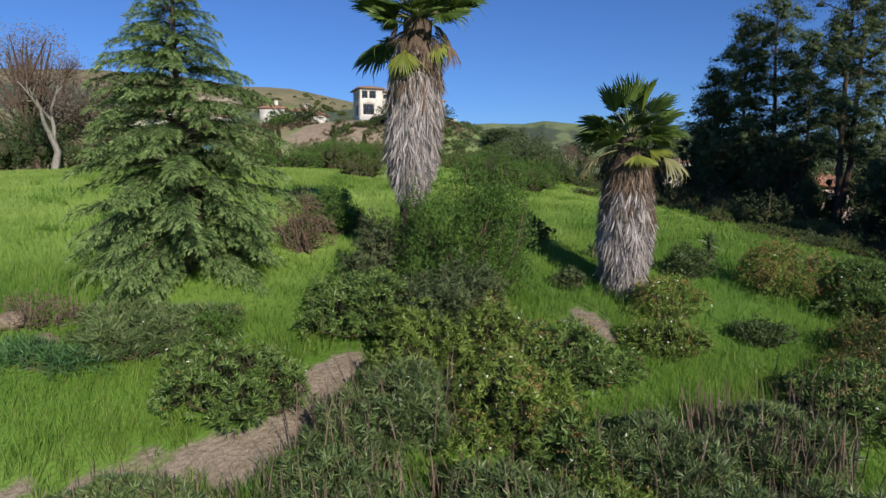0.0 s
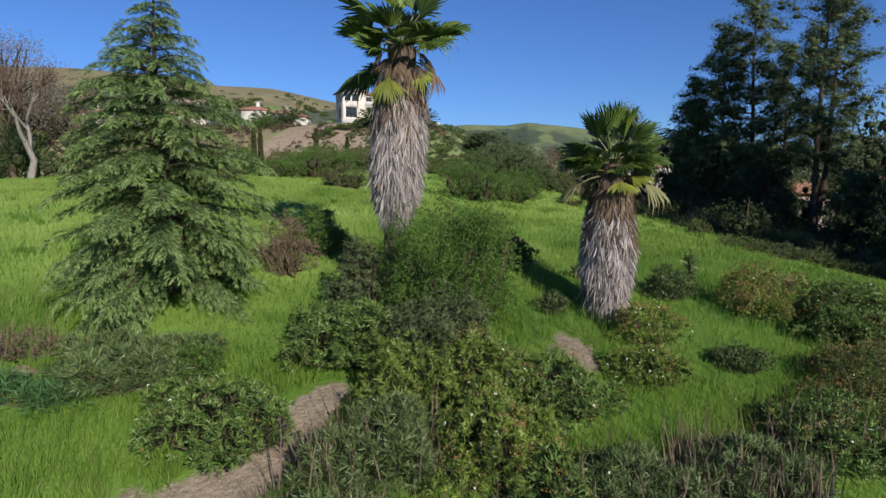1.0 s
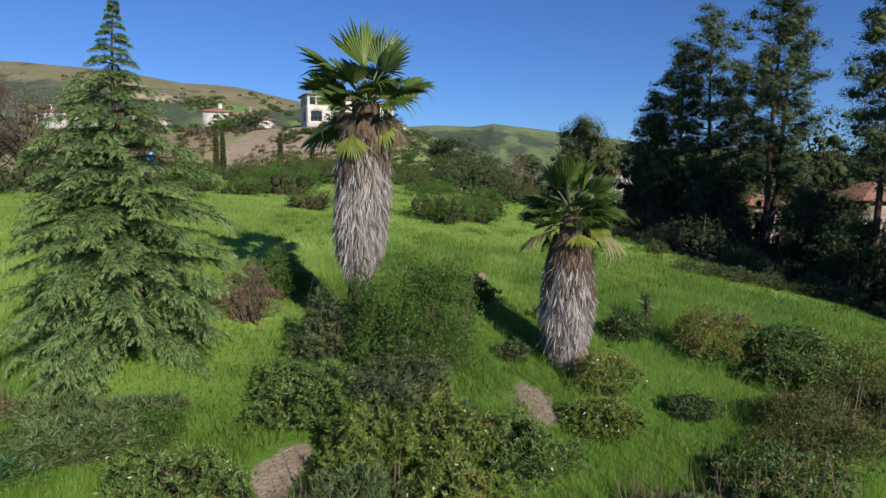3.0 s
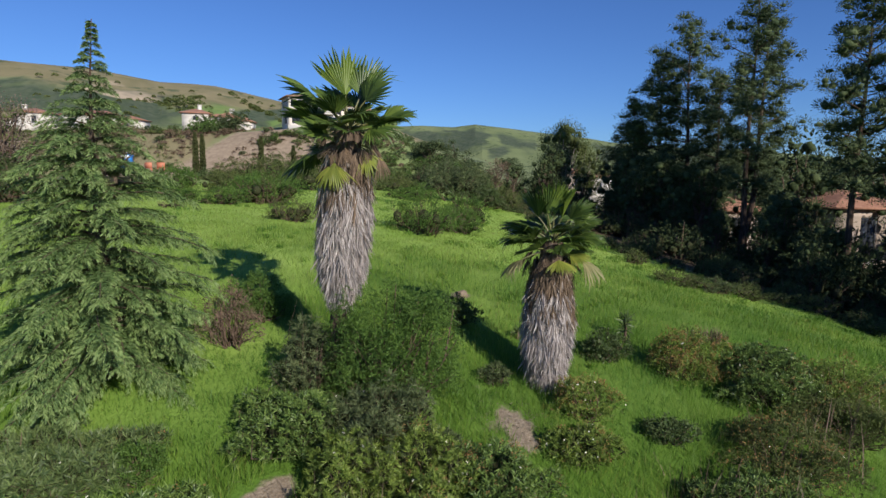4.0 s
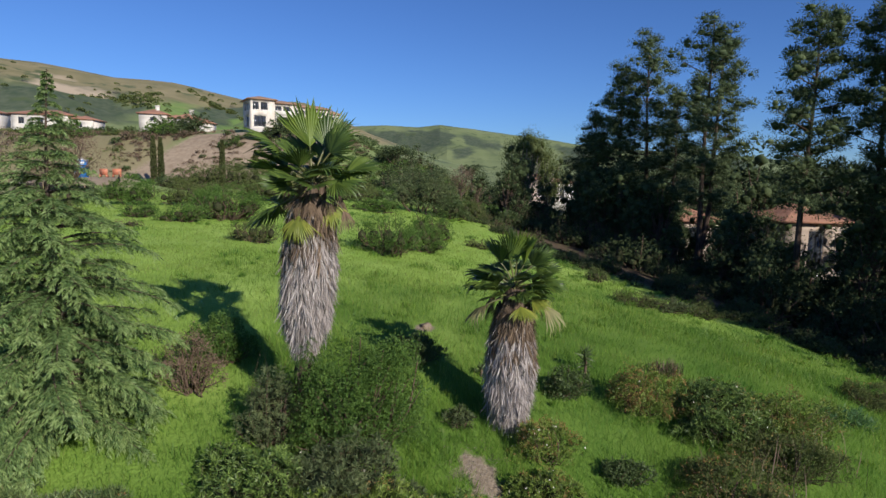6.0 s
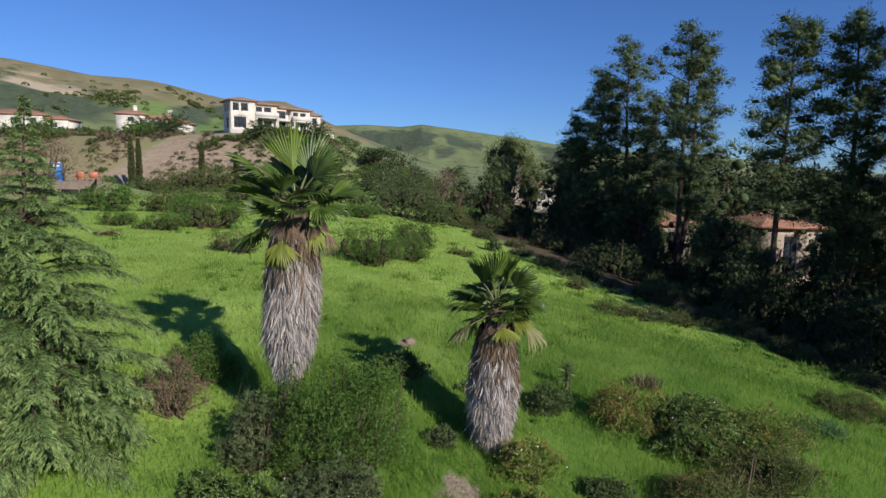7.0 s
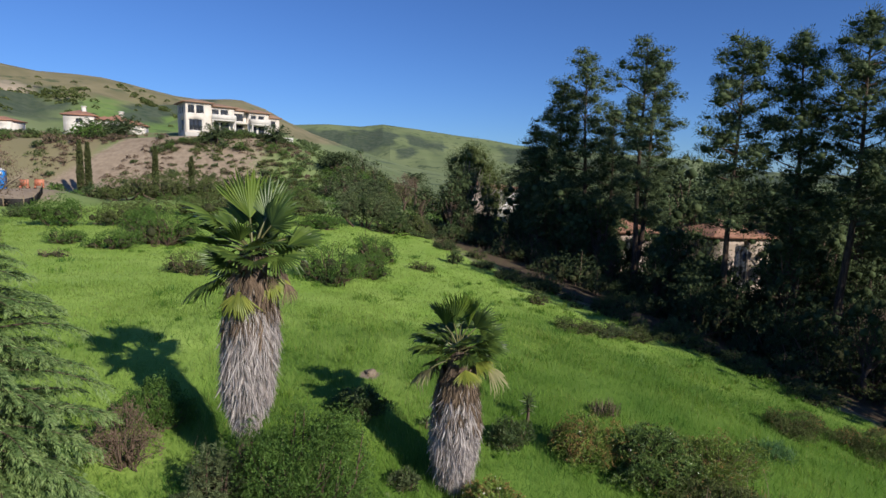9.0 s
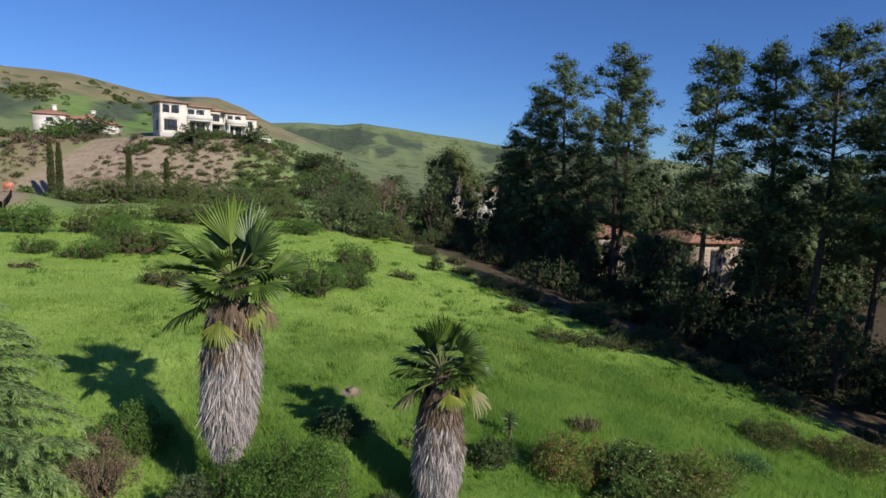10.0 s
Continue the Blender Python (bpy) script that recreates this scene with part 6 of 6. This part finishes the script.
# lower walls, from below the ground line
K = (B - A).length / 25.0
house_box(big, 0, 6.5 * K, 0, 7.0, -2.5, 5.9, M_STUCCO, front=[(0.4, 1.8, 6.3, 8.0), (2.0, 3.6, 6.3, 8.0), (0.6, 3.2, 2.9, 5.2)], left=[(0.8, 2.3, 6.3, 8.0), (3.0, 4.6, 6.3, 8.0), (2.2, 4.8, 2.9, 5.2)], roof=0.6, rise=0.8, rmat=M_TILE_B)
house_box(big, 6.5 * K, 13.0 * K, 1.4, 8.0, -2.5, 5.5, M_STUCCO, front=[(0.4, 1.9, 5.8, 7.6), (2.1, 3.8, 5.8, 7.6), (0.4, 1.9, 2.5, 5.0), (2.1, 3.9, 2.5, 5.0)], roof=0.6, rise=0.8, rmat=M_TILE_B)
house_box(big, 13.0 * K, 17.0 * K, 2.8, 8.0, -2.5, 5.2, M_STUCCO, front=[(0.3, 2.3, 5.5, 7.2), (0.3, 2.3, 2.5, 4.9)], roof=0.5, rise=0.8, rmat=M_TILE_B)
house_box(big, 17.0 * K, 22.5 * K, 1.4, 8.0, -2.5, 4.9, M_STUCCO, front=[(0.3, 1.6, 5.3, 6.9), (1.9, 3.3, 5.3, 6.9), (0.4, 1.7, 2.2, 4.7), (1.9, 3.4, 2.2, 4.7)], roof=0.6, rise=0.8, rmat=M_TILE_B)
house_box(big, 22.5 * K, 26.0 * K, 2.2, 7.5, -2.5, 4.1, M_STUCCO, front=[(0.4, 1.9, 4.6, 6.1), (0.4, 1.8, 2.2, 3.7)], roof=0.5, rise=0.8, rmat=M_TILE_B)
for x0, x1, y0, y1, z in ((6.5 * K, 12.9 * K, -0.3, 1.4, 2.9), (17.0 * K, 22.4 * K, -0.2, 1.4, 2.5)):
    g = Geo().add(*box(x0, x1, y0, y1, z - 0.25, z))
    for b in ((x0, x1, y0, y0 + 0.15), (x0, x0 + 0.15, y0 + 0.15, y1), (x1 - 0.15, x1, y0 + 0.15, y1)):
        g.add(*box(*b, z, z + 1.0))
    part("balcony", g.mesh("balcony", [M_WHITEWALL]), big, "solid white balcony parapet")
    for xc in (x0 + 0.25, x1 - 0.25):
        part("column", Geo().add(*tube([(xc, y0 + 0.2, -2.5), (xc, y0 + 0.2, z - 0.25)], [0.18, 0.18], 10)).mesh("column", [M_WHITEWALL], True), big)
for xc in (13.2 * K, 16.8 * K):
    part("column", Geo().add(*tube([(xc, 1.6, -2.5), (xc, 1.6, 2.4)], [0.2, 0.2], 10)).mesh("column", [M_WHITEWALL], True), big)
part("porch_roof", Geo().add(*box(13.0 * K, 17.0 * K, 1.4, 2.8, 2.4, 2.75)).mesh("porch_roof", [M_WHITEWALL]), big)
part("terrace_wall", Geo().add(*box(-0.5, 28.0 * K, -1.9, -1.6, -4.0, -0.1)).add(*box(22.6 * K, 28.0 * K, -1.6, 2.2, -3.0, -0.1)).mesh("terrace_wall", [M_WHITEWALL]), big, "low white terrace wall")


def villa(x, y, z, w, d, h, rz, label, chimney=0.7, wing=0.0, name="villa", mat=None):
    mat = mat or M_WHITEWALL
    t = thing(name, label, "house", x, y, z, "villas", rz=rz)
    n = max(1, int(w / 3.2))
    front = [(w * (k + 0.5) / n - 0.7, w * (k + 0.5) / n + 0.7, 3.0, h + 2.0 - 0.6) for k in range(n)]
    house_box(t, 0, w, 0, d, -2.0, h, mat, front=front, left=[(d * 0.3, d * 0.3 + 1.3, 3.0, h + 1.3)], roof=0.5, rise=1.3)
    if chimney:
        xc = w * chimney
        part("chimney", Geo().add(*box(xc, xc + 0.8, d * 0.3, d * 0.3 + 0.8, h, h + 2.0)).add(*box(xc - 0.1, xc + 0.9, d * 0.3 - 0.1, d * 0.3 + 0.9, h + 2.0, h + 2.2)).mesh("chimney", [M_WHITEWALL]), t, "square white chimney")
    if wing:
        house_box(t, w, w + wing, 0.6, d - 0.5, -2.0, h - 0.8, M_WHITEWALL, front=[(wing * 0.3, wing * 0.3 + 1.2, 2.6, h + 0.4)], roof=0.4, rise=0.9)


villa(-68.5, 127.0, 14.7, 6.0, 6.0, 2.6, 0.25, "white single-storey villa with a red tiled roof", 0.55, 3.5)
villa(-60.0, 126.0, 13.7, 5.0, 6.0, 2.5, 0.1, "white villa with a red tiled roof and square chimney", 0.6, 3.0)
villa(-96.0, 124.0, 13.3, 12.0, 8.0, 3.2, 0.15, "long cream villa with a red tiled roof", 0, 5.0)
villa(-112.0, 126.0, 13.8, 9.0, 8.0, 3.4, 0.1, "white villa on the hillside", 0.3)
villa(30.6, 36.0, -4.8, 5.4, 6.5, 5.3, 0.1, "rose stucco house with a terracotta tiled roof behind the pines", 0, name="stucco_house", mat=M_ROSE)
villa(27.6, 52.0, -5.6, 5.2, 6.5, 5.0, 0.1, "house with a terracotta tiled roof behind the pines", 0.2, name="stucco_house", mat=M_ROSE)
villa(17.0, 112.0, -0.8, 8.0, 9.0, 4.6, 0.1, "pale house with red roofs behind the trees", 0.2, 7.0, name="stucco_house", mat=M_ROSE)
villa(30.0, 122.0, gz(32, 124), 9.0, 7.0, 3.6, 0.0, "low house with a red tiled roof behind the trees", 0, name="white_house")

# ---- the building site at the meadow's end ----
M_BLUE = mat_plain("blue_plastic", (0.02, 0.17, 0.5), (0.03, 0.22, 0.58), 3, 0.4, 0.4, 0.05)
M_WHITEP = mat_plain("white_plastic", (0.7, 0.72, 0.74), (0.78, 0.8, 0.82), 3, 0.4, 0.4, 0.05)
M_ORANGE = mat_plain("faded_orange_plastic", (0.42, 0.14, 0.08), (0.5, 0.2, 0.12), 3, 0.5, 0.3, 0.05)
M_BLACKFENCE = mat_plain("black_fabric", (0.02, 0.02, 0.02), (0.05, 0.045, 0.04), 6, 0.9, 0.1, 0.2)
M_POST = mat_plain("wood_post", (0.2, 0.15, 0.1), (0.32, 0.25, 0.17), 8, 0.85, 0.15)
tx, ty = -38.6, 55.8
wc = thing("portable_toilet", "bright blue plastic portable toilet with a white roof", "portable toilet", tx, ty, gz(tx, ty), rz=0.25)
part("body", Geo().add(*box(-0.55, 0.55, -0.55, 0.55, 0.12, 2.0)).add(*box(-0.6, 0.6, -0.6, 0.6, 0, 0.12)).mesh("body", [M_BLUE]), wc)
part("door", Geo().add(*box(-0.4, 0.4, -0.585, -0.552, 0.2, 1.9)).mesh("door", [M_BLUE]), wc)
part("vent_panel", Geo().add(*box(-0.5, 0.5, -0.61, -0.587, 1.55, 1.85)).mesh("vent_panel", [M_WHITEP]), wc, "white vent panel")
part("roof", Geo().add(*box(-0.6, 0.6, -0.6, 0.6, 2.0, 2.08)).add(*tube([(0, -0.55, 2.02), (0, 0.55, 2.02)], [0.22, 0.22], 8)).mesh("roof", [M_WHITEP]), wc, "white domed roof")
fence = thing("silt_fence", "low black fabric fence on wooden stakes", "fence", -35.2, 48.5, gz(-35.2, 48.5))
pts = [(-40.0, 47.6), (-37.6, 47.8), (-35.2, 47.9), (-33.4, 47.8), (-31.8, 48.2), (-31.9, 50.0), (-32.6, 52.2), (-33.4, 54.2)]
for k, ((ax, ay), (bx, by)) in enumerate(zip(pts, pts[1:])):
    V = np.array([(ax, ay, gz(ax, ay) - 0.05), (bx, by, gz(bx, by) - 0.05), (bx, by, gz(bx, by) + 0.75), (ax, ay, gz(ax, ay) + 0.75)]) - np.array(fence.location)
    W = V + [0.02, 0.03, 0]
    part("fabric", mesh_of("fabric", np.concatenate([V, W]), [np.array([(0, 1, 2, 3), (7, 6, 5, 4), (0, 3, 7, 4), (1, 5, 6, 2), (3, 2, 6, 7), (0, 4, 5, 1)])], M_BLACKFENCE), fence)
for ax, ay in pts:
    z = gz(ax, ay)
    part("stake", Geo().add(*box(-0.04, 0.04, -0.1, -0.02, -0.1, 1.05)).mesh("stake", [M_POST]), fence, "", Matrix.Translation(np.array([ax, ay, z]) - np.array(fence.location)))
for k, (bx, by) in enumerate([(-36.2, 56.0), (-35.0, 56.6)]):
    bt = thing("safety_barrier", "orange plastic site barrier", "barrier", bx, by, gz(bx, by), "orange barriers", rz=0.3 * k)
    part("panel", Geo().add(*box(-0.45, 0.45, -0.03, 0.03, 0.25, 0.95)).mesh("panel", [M_ORANGE]), bt)
    for s in (-0.38, 0.38):
        part("foot", Geo().add(*box(s - 0.05, s + 0.05, -0.25, 0.25, 0, 0.25)).mesh("foot", [M_ORANGE]), bt)

# ---- stone and sticks ----
M_ROCK = mat_plain("pale_rock", (0.19, 0.145, 0.1), (0.28, 0.22, 0.165), 5, 0.9, 0.15, 0.5, 20, 0.03)


def rock(x, y, s, seed, label):
    bm = bmesh.new()
    bmesh.ops.create_icosphere(bm, subdivisions=3, radius=s)
    for v in bm.verts:
        n = noise.noise(v.co * (1.6 / s) + Vector((seed, 0, 0)))
        v.co *= 1 + 0.35 * n
        v.co.z *= 0.55
    me_ = bpy.data.meshes.new("rock")
    bm.to_mesh(me_)
    bm.free()
    me_.materials.append(M_ROCK)
    ob = new("rock", me_)
    ob.location = (x, y, gz(x, y) + 0.1 * s)
    tagged(ob, label, "rock")


rock(2.45, 6.0, 0.2, 3, "pale brown rock in the meadow grass")
rock(-6.4, -3.0, 0.3, 7, "pale rock half hidden in brush")
rock(-5.4, -3.3, 0.22, 9, "pale rock half hidden in brush")
rng = np.random.default_rng(9)
for k, (x, y, L, a) in enumerate([(-0.85, -4.35, 0.75, 1.05), (-5.5, -2.9, 0.7, 0.3), (-5.9, -3.1, 0.6, 2.5)]):
    st = new("stick", Geo().add(*tube([(0, 0, 0.02), (L * 0.5, 0.03, 0.035), (L, 0, 0.02)], [0.016, 0.014, 0.008], 6)).mesh("stick", [M_DRY], True))
    st.location, st.rotation_euler = (x, y, gz(x, y) + 0.0), (0, -0.12, a)
    tagged(st, "pale bleached dead stick lying on the soil", "stick")
